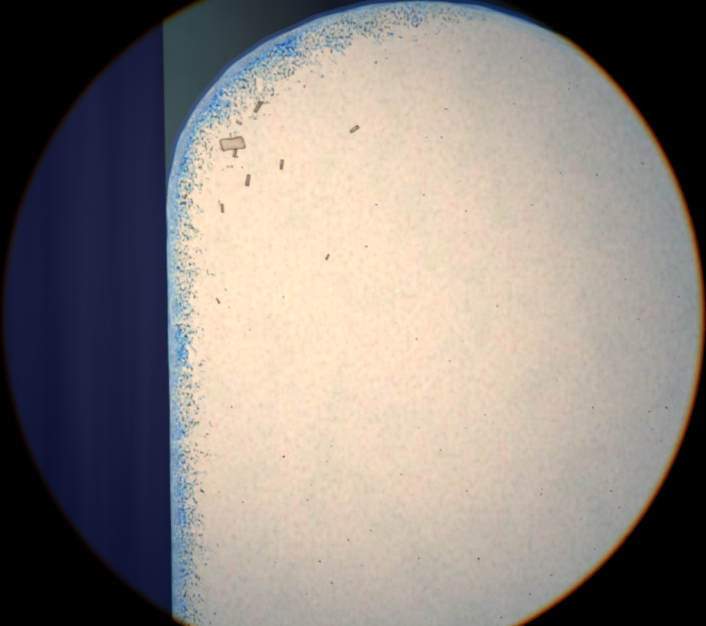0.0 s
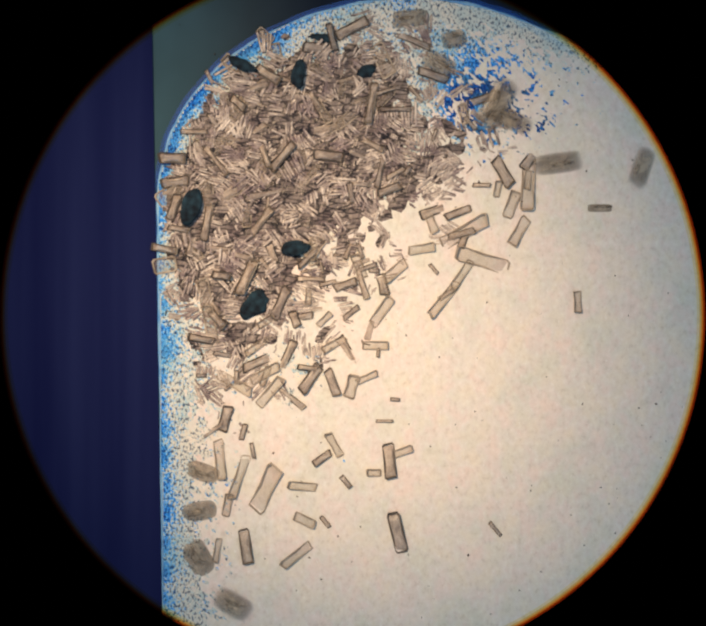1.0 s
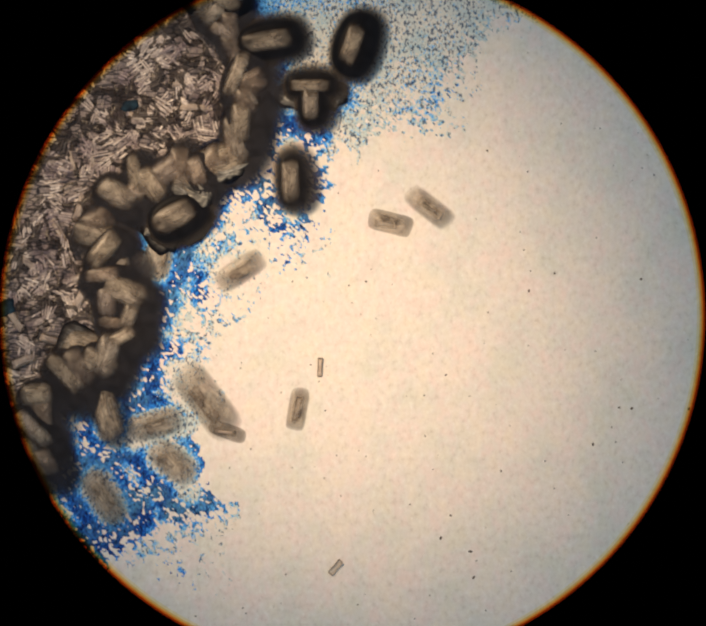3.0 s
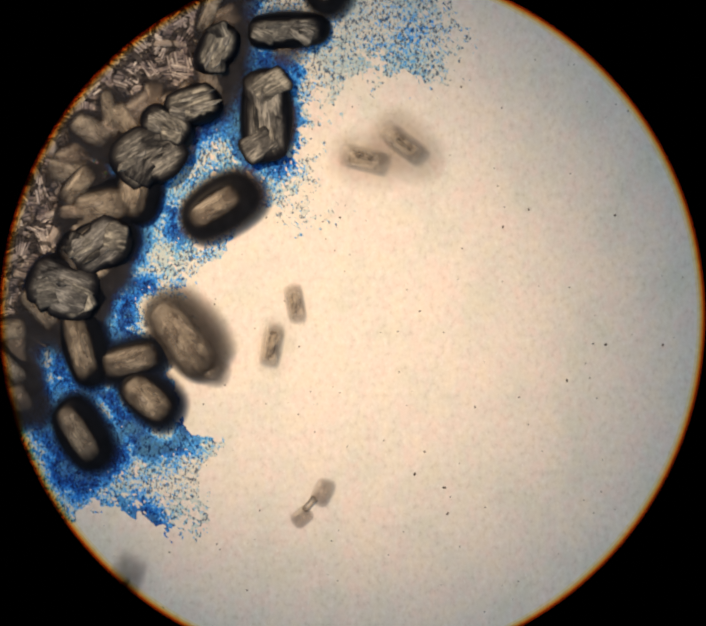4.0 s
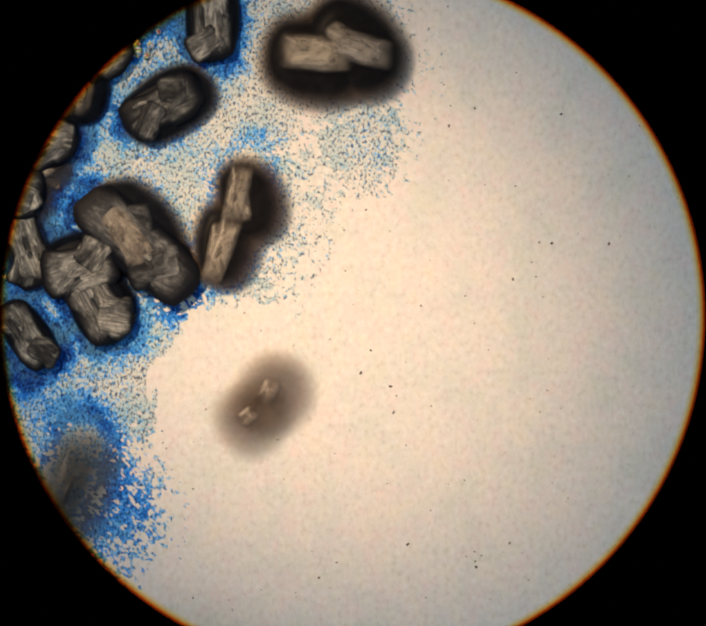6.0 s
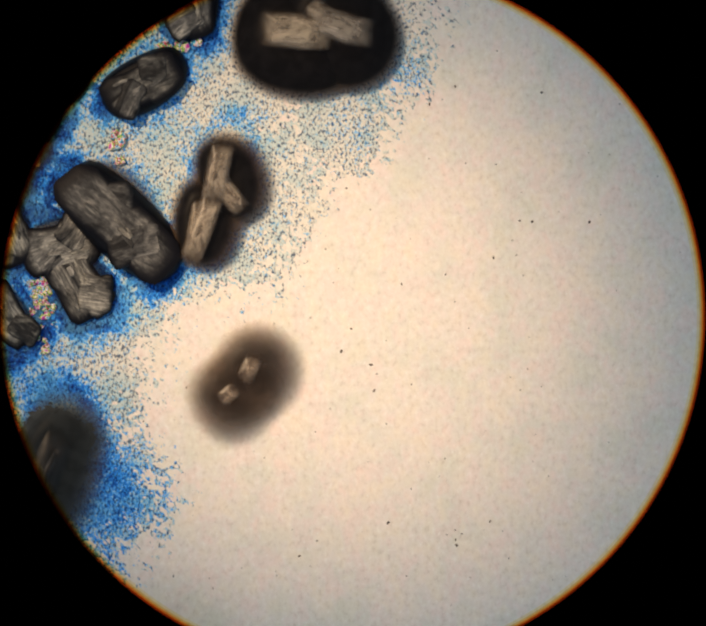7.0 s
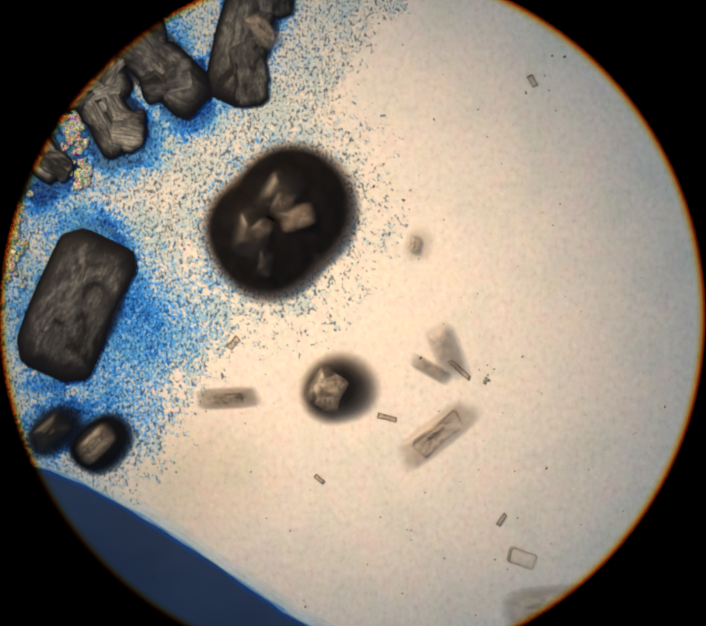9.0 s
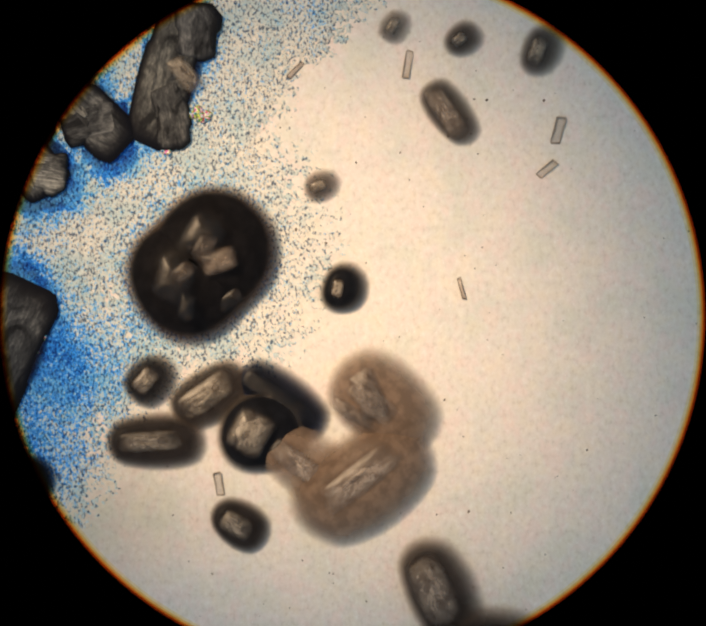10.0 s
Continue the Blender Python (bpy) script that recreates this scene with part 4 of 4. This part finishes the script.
SINGLE += [  # far from the crust, later
    (1442, 1515, 62, 42, 65, 2.9, 4.0, 8.8, 140), (1396, 1570, 50, 38, 40, 3.2, 4.3, 8.8, 136), (990, 1742, 190, 70, 68, 2.8, 3.6, 6.9, 101),
    (930, 2018, 90, 54, 40, 7.0, 7.6, 8.1, 30), (1030, 2046, 90, 52, 45, 7.1, 7.8, 8.8, 40), (1548, 1925, 54, 46, 20, 8.05, 8.3, 9.4, 84), (1322, 1945, 134, 44, 3, 8.6, 9.0, 9.7, 52), (1786, 2026, 190, 66, 38, 8.55, 9.0, 9.8, 90),
    (1816, 1858, 120, 56, -42, 9.0, 9.3, 9.85, 84), (1655, 1998, 150, 50, -38, 9.1, 9.5, 9.9, 58)]
SINGLE += [  # the last to come
    (1739, 1605, 40, 26, 80, 8.5, 8.8, 9.6, 46), (1312, 1810, 64, 42, 50, 9.1, 9.3, 9.75, 40),
    (1512, 2130, 76, 48, -30, 9.25, 9.6, 10.0, 38), (1446, 1842, 130, 60, 35, 9.2, 9.5, 10.0, 40), (1606, 1852, 170, 44, -36, 9.2, 9.55, 9.95, 42), (1950, 2275, 150, 76, -65, 9.15, 9.5, 10.0, 56),
    (2040, 2420, 200, 110, 5, 8.75, 9.15, 10.3, 76), (2009, 1052, 36, 26, 40, 9.3, 9.6, 10.1, 36), (1859, 1025, 40, 24, 60, 9.4, 9.7, 10.1, 30),
    (2182, 1078, 60, 34, 70, 9.4, 9.7, 10.2, 46), (1979, 1214, 115, 46, -55, 9.2, 9.5, 10.1, 34), (1695, 1378, 34, 24, 20, 9.4, 9.7, 10.1, 34)]


# Menisci that stay flatter than their width tells.
FLATTER = {(1548, 1925): 47, (1606, 1852): 22, (1446, 1842): 24, (1739, 1605): 35, (1322, 1945): 27, (990, 1742): 46, (1442, 1515): 88, (1396, 1570): 88}


# Dark overgrowth that covers some of them later on.
COVER = [
    (1364, 1130, 300, 105, 74, 7.4, 7.85, 8.3, 26), (1150, 1190, 290, 110, -42, 5.7, 6.9, 7.6, 26), (1062, 1325, 150, 105, -60, 5.2, 6.5, 7.4, 24), (1202, 879, 172, 84, 27, 5.6, 6.8, 7.4, 26),
    (984, 1740, 300, 165, 66, 7.2, 8.1, 8.6, 26)]
COVER += [
    (1314, 678, 190, 86, 92, 3.6, 4.4, 5.4, 22), (1054, 764, 150, 105, 30, 3.0, 4.0, 4.6, 20), (1150, 655, 110, 66, 20, 2.9, 3.7, 4.4, 20),
    (1205, 530, 100, 60, 65, 2.9, 3.7, 4.4, 20), (1095, 700, 100, 60, -30, 2.9, 3.6, 4.4, 20), (905, 1388, 150, 66, -58, 4.8, 5.6, 6.2, 22), (903, 1190, 190, 80, -72, 4.4, 5.4, 6.0, 22),
    (940, 965, 130, 90, 35, 3.0, 4.0, 4.6, 24), (865, 1060, 140, 100, -20, 3.0, 4.0, 4.6, 24), (1020, 1240, 160, 100, 15, 5.0, 6.4, 7.2, 24), (1360, 490, 150, 50, 2, 3.0, 3.9, 4.6, 24)]


def singles():
    for x, y, l, w, turn, t0, t1, t2, halo in SINGLE:
        late = (x > 1760 and y > 1700 and y < 2100) or x == 1655
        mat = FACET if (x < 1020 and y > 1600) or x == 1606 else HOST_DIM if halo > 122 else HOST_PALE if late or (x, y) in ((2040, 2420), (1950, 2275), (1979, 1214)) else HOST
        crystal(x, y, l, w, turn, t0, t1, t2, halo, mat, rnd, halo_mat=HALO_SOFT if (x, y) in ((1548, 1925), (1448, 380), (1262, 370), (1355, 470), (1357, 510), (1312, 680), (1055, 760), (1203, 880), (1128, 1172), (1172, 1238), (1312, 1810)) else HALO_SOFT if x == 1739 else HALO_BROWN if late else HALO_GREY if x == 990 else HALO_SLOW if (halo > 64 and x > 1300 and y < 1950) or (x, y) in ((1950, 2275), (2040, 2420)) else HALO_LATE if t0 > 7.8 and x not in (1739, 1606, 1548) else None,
                strips=0 if mat is HOST_DIM or x == 1548 else 2 if w > 40 else 1, label="tan prism crystal ringed by a meniscus painted dark", group="single prism crystals", name="prism_crystal", soft=True,
                depth=FLATTER.get((x, y), max(halo * 0.7, 34) if x < 1300 and y < 1450 else None))
        over = [c[6] for c in COVER if math.hypot(c[0] - x, c[1] - y) < 75]
        if over:
            dry = max(over[0], t2) + 0.05
            MOVING[-1][4].extend([(dry, 0.0), (dry + 0.7, -200.0)])
        if t0 > 7.0 or (x > 1500 and y > 1550):
            continue
        if y > (530 if x > 1200 else 300) and x != 990 and (halo < 70 or x < 1300 or halo > 122):
            BANDS.append((x, y, l, turn, w / 2 + halo * 0.88, 1.0 if t2 < 4.6 and (x, y) not in ((1203, 880), (1128, 1172)) else 0.45 if x < 1300 else 0.25))
        if x < 1130 and y < 1500:
            SOURCES.append((x, y, 2.6, halo + w / 2 + 320, 0.6))
        else:
            SOURCES.append((x, y, 7.8 if halo > 122 else t2 - 1.3 if halo > 70 and x > 1300 else t1 + 0.45 * (t2 - t1), halo + w / 2 + (200 if halo > 60 else 270), 0.7))


def stand(x, y):
    """The height of the menisci that already stand at a place."""
    return max([FLATTER.get((a, b), max(0.72 * halo, 34 if a < 1300 and b < 1450 else 0)) for a, b, l, _, _, _, _, _, halo in SINGLE if math.hypot(a - x, b - y) < l / 2 + halo * 0.5], default=30)


def covers():
    for x, y, l, w, turn, t0, t1, t2, halo in COVER:
        BANDS.append((x, y, l, turn, w * (0.42 if w > 150 else 0.52) + halo * 0.3, 0.5 if (x, y) in ((1360, 490), (1364, 1130)) else 0.55 if w > 150 else 1.0))
        raised = 16 if x > 1350 and y > 1000 else 0
        high = stand(x, y) + 14 + raised
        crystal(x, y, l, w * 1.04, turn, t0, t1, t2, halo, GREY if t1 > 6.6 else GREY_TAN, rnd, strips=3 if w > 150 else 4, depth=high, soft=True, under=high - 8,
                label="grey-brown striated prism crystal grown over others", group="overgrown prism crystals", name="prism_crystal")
        # it settles as the liquid under it dries
        MOVING[-1][4][-1:] = [(t1 + 0.05, 0.0), (t1 + 0.5, 17.0 - high)] if t1 > 5 else [(t2, 0.0), (t2 + 1.0, min(0.0, 34.0 - high))]


INNER = [(1474, 1545, 84, 50, 18, 7.6, 8.4, 1), (1440, 1490, 92, 84, 60, 8.75, 9.0, 0), (1376, 1585, 104, 84, 75, 8.8, 9.05, 0), (1500, 1628, 60, 40, 30, 8.9, 9.1, 0), (1404, 1646, 60, 36, 80, 9.0, 9.2, 0)]
INNER += [(1372, 1078, 130, 52, 78, 5.4, 6.6, 1), (1338, 1200, 150, 50, 70, 5.4, 6.6, 1), (1400, 1130, 90, 44, -50, 6.0, 6.9, 1),
         (1545, 765, 160, 74, -4, 5.2, 6.6, 1), (1640, 755, 150, 64, -14, 5.2, 6.6, 1), (1544, 1925, 96, 88, 60, 9.05, 9.25, 1), (1805, 1838, 110, 60, -70, 9.1, 9.8, 1), (1770, 1880, 90, 30, -30, 9.2, 9.9, 1)]


def inners():
    """Further crystals that show inside the larger menisci."""
    for x, y, l, w, turn, t0, t1, lit in INNER:
        high = stand(x, y) + (3 if lit else 15)
        crystal(x, y, l, w, turn, t0, t1, t1 + 0.3, 0, (HOST if y < 1300 or x == 1544 else HOST_DIM) if lit else FACET, rnd, lift=3, strips=1 if y < 1300 else 0, depth=high + 12, soft=True, under=high,
                label="dim brown crystal inside a meniscus painted dark", group="inner crystals", name="prism_crystal")
        over = [c[6] for c in COVER if math.hypot(c[0] - x, c[1] - y) < 90]
        if over:
            dry = max(over[0], t1 + 0.3) + 0.05
            MOVING[-1][4].extend([(dry, 0.0), (dry + 0.7, 8.0 - high if turn == -50 else -200.0)])


def flakes():
    """Thin flakes added on the dried film, painted with the colours of iridescent glints."""
    m, t, b = material("iridescent_flake", 0.3, 0, 0.3)
    info = t.nodes.new("ShaderNodeObjectInfo")
    shift = t.nodes.new("ShaderNodeMath")
    shift.operation, shift.inputs[1].default_value = "MULTIPLY", 53.0
    t.links.new(info.outputs["Random"], shift.inputs[0])
    add = t.nodes.new("ShaderNodeVectorMath")
    t.links.new(mapped(t, 0.065, 0.055, 0.1), add.inputs[0])
    t.links.new(shift.outputs[0], add.inputs[1])
    moved = add.outputs[0]
    hue = grain(t, moved, 2.0, 0.6)
    c = ramp(t, hue, [(0.34, (0.02, 0.10, 0.30)), (0.40, (0.06, 0.48, 0.70)), (0.44, (0.90, 0.88, 0.82)), (0.47, (0.72, 0.05, 0.10)), (0.495, (0.03, 0.03, 0.05)), (0.53, (0.02, 0.46, 0.12)), (0.57, (0.90, 0.70, 0.12)), (0.60, (0.90, 0.88, 0.84)), (0.66, (0.55, 0.05, 0.36))])
    t.links.new(c, b.inputs["Base Color"])
    for cx, cy, n, sx, sy, t0 in ((471, 197, 6, 20, 16, 1.1), (398, 495, 7, 10, 30, 1.1), (450, 490, 3, 10, 8, 1.2), (381, 607, 3, 5, 14, 0.7), (660, 52, 3, 12, 8, 1.2), (1136, 742, 13, 40, 22, 4.2), (932, 820, 12, 22, 36, 3.2), (962, 828, 6, 24, 14, 4.4), (823, 1228, 7, 20, 26, 4.6), (982, 1370, 16, 16, 70, 6.4), (1004, 1452, 8, 18, 18, 7.0), (836, 1600, 26, 34, 90, 7.0), (1418, 1222, 6, 40, 12, 8.9), (1364, 1296, 2, 8, 12, 9.0), (1072, 1700, 4, 14, 40, 8.8), (1150, 1010, 5, 22, 30, 6.2), (1260, 800, 6, 44, 12, 6.2)):
        for _ in range(round(n * 2.2)):
            x, y, r = rnd.gauss(cx, sx * 0.6), rnd.gauss(cy, sy * 0.6), rnd.uniform(5, 15)
            o = [(r * rnd.uniform(0.6, 1.3) * math.cos(a * 1.05), r * rnd.uniform(0.5, 1.1) * math.sin(a * 1.05)) for a in range(6)]
            tilt = rnd.uniform(-0.4, 0.4)
            rings = [[(px, py, 0) for px, py in grown(o, 1.1)], [(px, py, 26 + tilt * px) for px, py in grown(o, 1.0)], [(px, py, 28 + tilt * px) for px, py in grown(o, 0.6)]]
            ob = tagged(new("flake", mesh_of("flake", *loft(rings), m)), "tiny flake painted with iridescent glints on the dried blue film", "flake", "iridescent flakes")
            MOVING.append((ob, x, y, rnd.uniform(0, 180), [(t0, -46), (t0 + 0.7, -12)]))


singles()
covers()
inners()
flakes()

# ---- the blue film that dries round them ----


SOURCES += [(1290, 985, 4.25, 240, 0.55), (1400, 900, 4.7, 200, 0.6)]
for k in range(12):
    SOURCES.append((940 + 62 * k, 92 + 20 * k, 0.75 + 0.085 * k, 150, 0.25))
# Broad azure places where the film dries thicker: place, reach, time, strength.
AZURE = [(1070, 150, 190, 0.8, 0.42), (1200, 215, 170, 0.95, 0.38), (1320, 230, 150, 1.1, 0.40), (1450, 255, 100, 1.4, 0.25), (1640, 520, 190, 3.0, 0.34), (1640, 960, 170, 4.2, 0.12), (1065, 1570, 150, 3.4, 0.15), 
         (1130, 1790, 250, 5.8, 0.56), (1060, 1980, 220, 6.4, 0.28), (1290, 1760, 130, 8.2, 0.22), (960, 1560, 170, 5.6, 0.15), (835, 1700, 150, 6.0, 0.34), (860, 1500, 150, 6.2, 0.26), (1800, 860, 130, 6.4, 0.24)]
SOURCES += [(x, y, t, reach, 1.0) for x, y, reach, t, _ in AZURE]


def blue_film():
    step = 5.0
    xs, ys = np.arange(366, 2340, step), np.arange(0, 2480, step)
    gx, gy = np.meshgrid(xs, ys)
    gen = np.random.default_rng(3)

    def smooth(size):
        a = gen.random((len(ys) // size + 3, len(xs) // size + 3))
        i, j = np.arange(len(ys)) / size, np.arange(len(xs)) / size
        i0, j0 = i.astype(int), j.astype(int)
        fi, fj = (i - i0)[:, None], (j - j0)[None, :]
        return (a[i0][:, j0] * (1 - fi) * (1 - fj) + a[i0 + 1][:, j0] * fi * (1 - fj) + a[i0][:, j0 + 1] * (1 - fi) * fj + a[i0 + 1][:, j0 + 1] * fi * fj) - 0.5
    wild = np.exp((smooth(1) * 1.4 + smooth(2) * 1.3 + smooth(7) * 0.5) * 1.7)
    arrive = np.full(gx.shape, 60.0)
    near = np.full(gx.shape, 9.0)
    for x, y, ts, reach, tau in SOURCES:
        a0, a1 = max(0, int((x - reach - 366) / step)), int((x + reach - 366) / step) + 2
        b0, b1 = max(0, int((y - reach) / step)), int((y + reach) / step) + 2
        d = np.hypot(gx[b0:b1, a0:a1] - x, gy[b0:b1, a0:a1] - y) / reach
        t = np.where(d < 0.98, ts + tau * d / np.maximum(1 - d, 0.02) * wild[b0:b1, a0:a1], 60)
        arrive[b0:b1, a0:a1] = np.minimum(arrive[b0:b1, a0:a1], t)
        near[b0:b1, a0:a1] = np.minimum(near[b0:b1, a0:a1], np.maximum(d, 0.42 if tau < 0.3 else 0.0))
    line = np.array(DROP)
    line = line[(line[:, 0] < 1900) & (line[:, 1] < 2000)]
    edge = np.full(gx.shape, 999.0)
    for x, y in line:
        edge = np.minimum(edge, np.hypot(gx - x, gy - y))
    early = -0.6 + 1.1 * (edge / (76 + 46 * np.exp(-((gx - 560) ** 2 + (gy - 190) ** 2) / 170 ** 2))) ** 2.4 * wild + np.where(gx > 900, (gx - 900) / 300, 0)
    shore = (edge < 210) & (early < arrive)
    arrive = np.where(shore, early, arrive)
    arrive = arrive + (smooth(1) + smooth(2)) * 0.35
    band, gain = np.full(gx.shape, 999.0), np.zeros(gx.shape)
    for x, y, l, turn, r, amp in BANDS:
        c, s_, half = math.cos(radians(turn)), -math.sin(radians(turn)), max(l / 2 - r * 0.4, 0)
        u = np.clip((gx - x) * c + (gy - y) * s_, -half, half)
        d = np.hypot(gx - x - u * c, gy - y - u * s_) - r
        nearer = d < band
        band, gain = np.where(nearer, d, band), np.where(nearer, amp, gain)
    inner = np.clip((band + 44) / 26, 0, 1)
    band = np.maximum(band + smooth(3) * 26 + smooth(9) * 40, 0)
    thick = gain * inner * np.exp(-(band / 27) ** 1.3) + smooth(7) * 0.20 + smooth(22) * 0.25 + 0.10 + 0.07 * np.exp(-(band / 110) ** 2)
    thick = 0.14 + (thick - 0.14) * np.clip(1.3 - 1.25 * near, 0.0, 1.0)
    for x, y, reach, _, gain in AZURE:
        thick += gain * np.exp(-((gx - x) ** 2 + (gy - y) ** 2) / (0.62 * reach) ** 2)
    thick = np.minimum(thick, 1.15)
    for x, y, reach, first in ((1316, 640, 140, 2.9), (1362, 1130, 215, 5.65), (1418, 1546, 235, 7.8), (1578, 758, 190, 5.0), (984, 1740, 185, 5.7), (1250, 1290, 130, 5.8)):
        far = np.maximum(np.hypot(gx - x, gy - y) / reach + smooth(3) * 0.25 + smooth(10) * 0.4, 0)
        arrive = np.maximum(arrive, np.where(far < 1, first + 0.4 - 1.5 * far ** 1.6 + (smooth(1) + smooth(2)) * 1.2, -9))
    bank = 0.20 + smooth(8) * 0.3 + smooth(22) * 0.5 + np.clip(0.42 - edge / 75, 0, 1) + np.clip((800 - gx - gy) / 330, 0, 0.6) + np.clip((450 - gx) / 75, 0, 1) * 0.32
    for x, y, reach, when, gain in AZURE:
        if when < 1.9:
            bank += gain * np.exp(-((gx - x) ** 2 + (gy - y) ** 2) / (0.62 * reach) ** 2) * np.clip((edge - 30) / 60, 0, 1)
    bank = bank - np.where(gx > 950, np.clip(1.1 - edge / 60, 0, 1) * 0.5, 0)
    thick = np.where(shore | (edge < 40), bank, thick)
    keep = arrive < 10.4
    quad = keep[:-1, :-1] | keep[1:, :-1] | keep[:-1, 1:] | keep[1:, 1:]
    ins = np.zeros(gx.shape, bool)
    for row, y in enumerate(ys):
        cuts = sorted(x0 + (y - y0) * (x1 - x0) / (y1 - y0) for (x0, y0), (x1, y1) in zip(DROP, DROP[1:] + DROP[:1]) if (y0 > y) != (y1 > y))
        for a, b in zip(cuts[::2], cuts[1::2]):
            ins[row] |= (xs > a + 1) & (xs < b - 1)
    quad &= ins[:-1, :-1] & ins[1:, :-1] & ins[:-1, 1:] & ins[1:, 1:]
    used = np.zeros(gx.shape, bool)
    for a in (slice(0, -1), slice(1, None)):
        for b in (slice(0, -1), slice(1, None)):
            used[a, b] |= quad
    index = np.full(gx.shape, -1)
    index[used] = np.arange(used.sum())
    co = np.stack([(gx[used] - 784), (695 - gy[used]), -np.clip(arrive[used], -2, 14)], 1) * U
    q = np.stack([index[:-1, :-1][quad], index[1:, :-1][quad], index[1:, 1:][quad], index[:-1, 1:][quad]], 1)
    me = bpy.data.meshes.new("blue_film")
    me.vertices.add(len(co))
    me.vertices.foreach_set("co", co.astype(np.float32).ravel())
    me.loops.add(q.size)
    me.loops.foreach_set("vertex_index", q.astype(np.int32).ravel())
    me.polygons.add(len(q))
    me.polygons.foreach_set("loop_start", np.arange(0, q.size, 4, dtype=np.int32))
    me.attributes.new("thick", "FLOAT", "POINT").data.foreach_set("value", thick[used].astype(np.float32))
    me.update(calc_edges=True)
    me.materials.append(BLUE)
    return tagged(new("blue_film", me), "speckled blue drying film round the crystals", "dried film", kind="stuff")


FILM = blue_film()


def strip_film():
    """Teal film that dries late between the crust and the straight edge."""
    v, f, thick, ids = [], [], [], {}
    for i in range(19):
        for j in range(160):
            x, y = 379 + i * 4, 630 + j * 5
            wide = 62 + 16 * noise.noise(Vector((y / 40, 3.0, 0))) - (26 if y < 760 else 0)
            if x - 379 < wide:
                ids[i, j] = len(v)
                v.append((x - 784, 695 - y, -6.0 * (1.12 + 0.25 * max(0, y - 900) / 500 + 0.12 * noise.noise(Vector((x / 9, y / 9, 8))))))
                thick.append(0.52 + 0.25 * noise.noise(Vector((x / 30, y / 30, 4))))
    for i, j in ids:
        q = [ids.get(c) for c in ((i, j), (i, j + 1), (i + 1, j + 1), (i + 1, j))]
        if None not in q:
            f.append(tuple(q))
    me = mesh_of("teal_film", v, f, BLUE)
    me.attributes.new("thick", "FLOAT", "POINT").data.foreach_set("value", thick)
    return tagged(new("teal_film", me), "teal drying film beside the straight strip", "dried film", kind="stuff")


LATE_FILM = strip_film()


def dust():
    r = random.Random(11)
    v, f = [], []
    known = [(1984, 1267), (2070, 1187), (1899, 887), (1842, 926), (1712, 1505), (1668, 1425), (2197, 1188), (2091, 900), (1720, 1561), (1750, 1856), (1976, 1853),
             (2030, 2101), (1902, 1906), (1063, 1241), (630, 1014), (1718, 1564), (1553, 1930), (2042, 1185), (1480, 905), (1646, 1475)]
    for k in range(420):
        big = k < 50
        x, y, s = (*known[k], r.uniform(2.4, 3.6)) if k < len(known) else ( r.uniform(420, 2550), r.uniform(60, 2450), r.uniform(1.6, 2.6) if big else r.uniform(1.0, 2.2))
        a, e, n = r.uniform(0, 3.1), r.uniform(1, 1.6), len(v)
        for j in range(6):
            px, py = s * e * math.cos(j * math.pi / 3), s * math.sin(j * math.pi / 3) * r.uniform(0.7, 1)
            v.append((x - 784 + px * math.cos(a) - py * math.sin(a), 695 - y + px * math.sin(a) + py * math.cos(a), -0.2))
        v.append((x - 784, 695 - y, s * 0.8))
        f += [(n + j, n + (j + 1) % 6, n + 6) for j in range(6)]
    return tagged(new("dust", mesh_of("dust", v, f, DUST)), "scattered dark dust grains on the liquid", "dust", kind="stuff")


STILL.append(dust())


def motions():
    times = [s[0] for s in STAGE]
    for ob in STILL:
        walk(ob, [(t, Matrix.Translation((dx * U, -dy * U, 0))) for t, dx, dy in STAGE])
    walk(FILM, [(t, Matrix.Translation((dx * U, -dy * U, t * U))) for t, dx, dy in STAGE])
    walk(LATE_FILM, [(t, Matrix.Translation((dx * U, -dy * U, 6.0 * min(t, 1.9) * U))) for t, dx, dy in STAGE])
    for ob in CREST:
        walk(ob, [(t, Matrix.Translation((dx * U, -dy * U, SPEED * min(t, 2.2) * U))) for t, dx, dy in STAGE])
    sink = np.interp(times, (0.0, 0.9, 1.6, 2.0, 2.5, 10.0), (-60.0, -43.0, -36.0, -31.5, -30.0, -29.0))
    for ob in SEAMS:
        walk(ob, [(t, Matrix.Translation((dx * U, -dy * U, (SPEED * min(t, 2.2) + h) * U))) for (t, dx, dy), h in zip(STAGE, sink)])
    for ob, x, y, turn, rise in MOVING:
        z = np.interp(times, [r[0] for r in rise], [r[1] for r in rise])
        turned = Matrix.Rotation(radians(turn), 4, "Z")
        walk(ob, [(t, Matrix.Translation(here(x + dx, y + dy, h)) @ turned) for (t, dx, dy), h in zip(STAGE, z)])


motions()
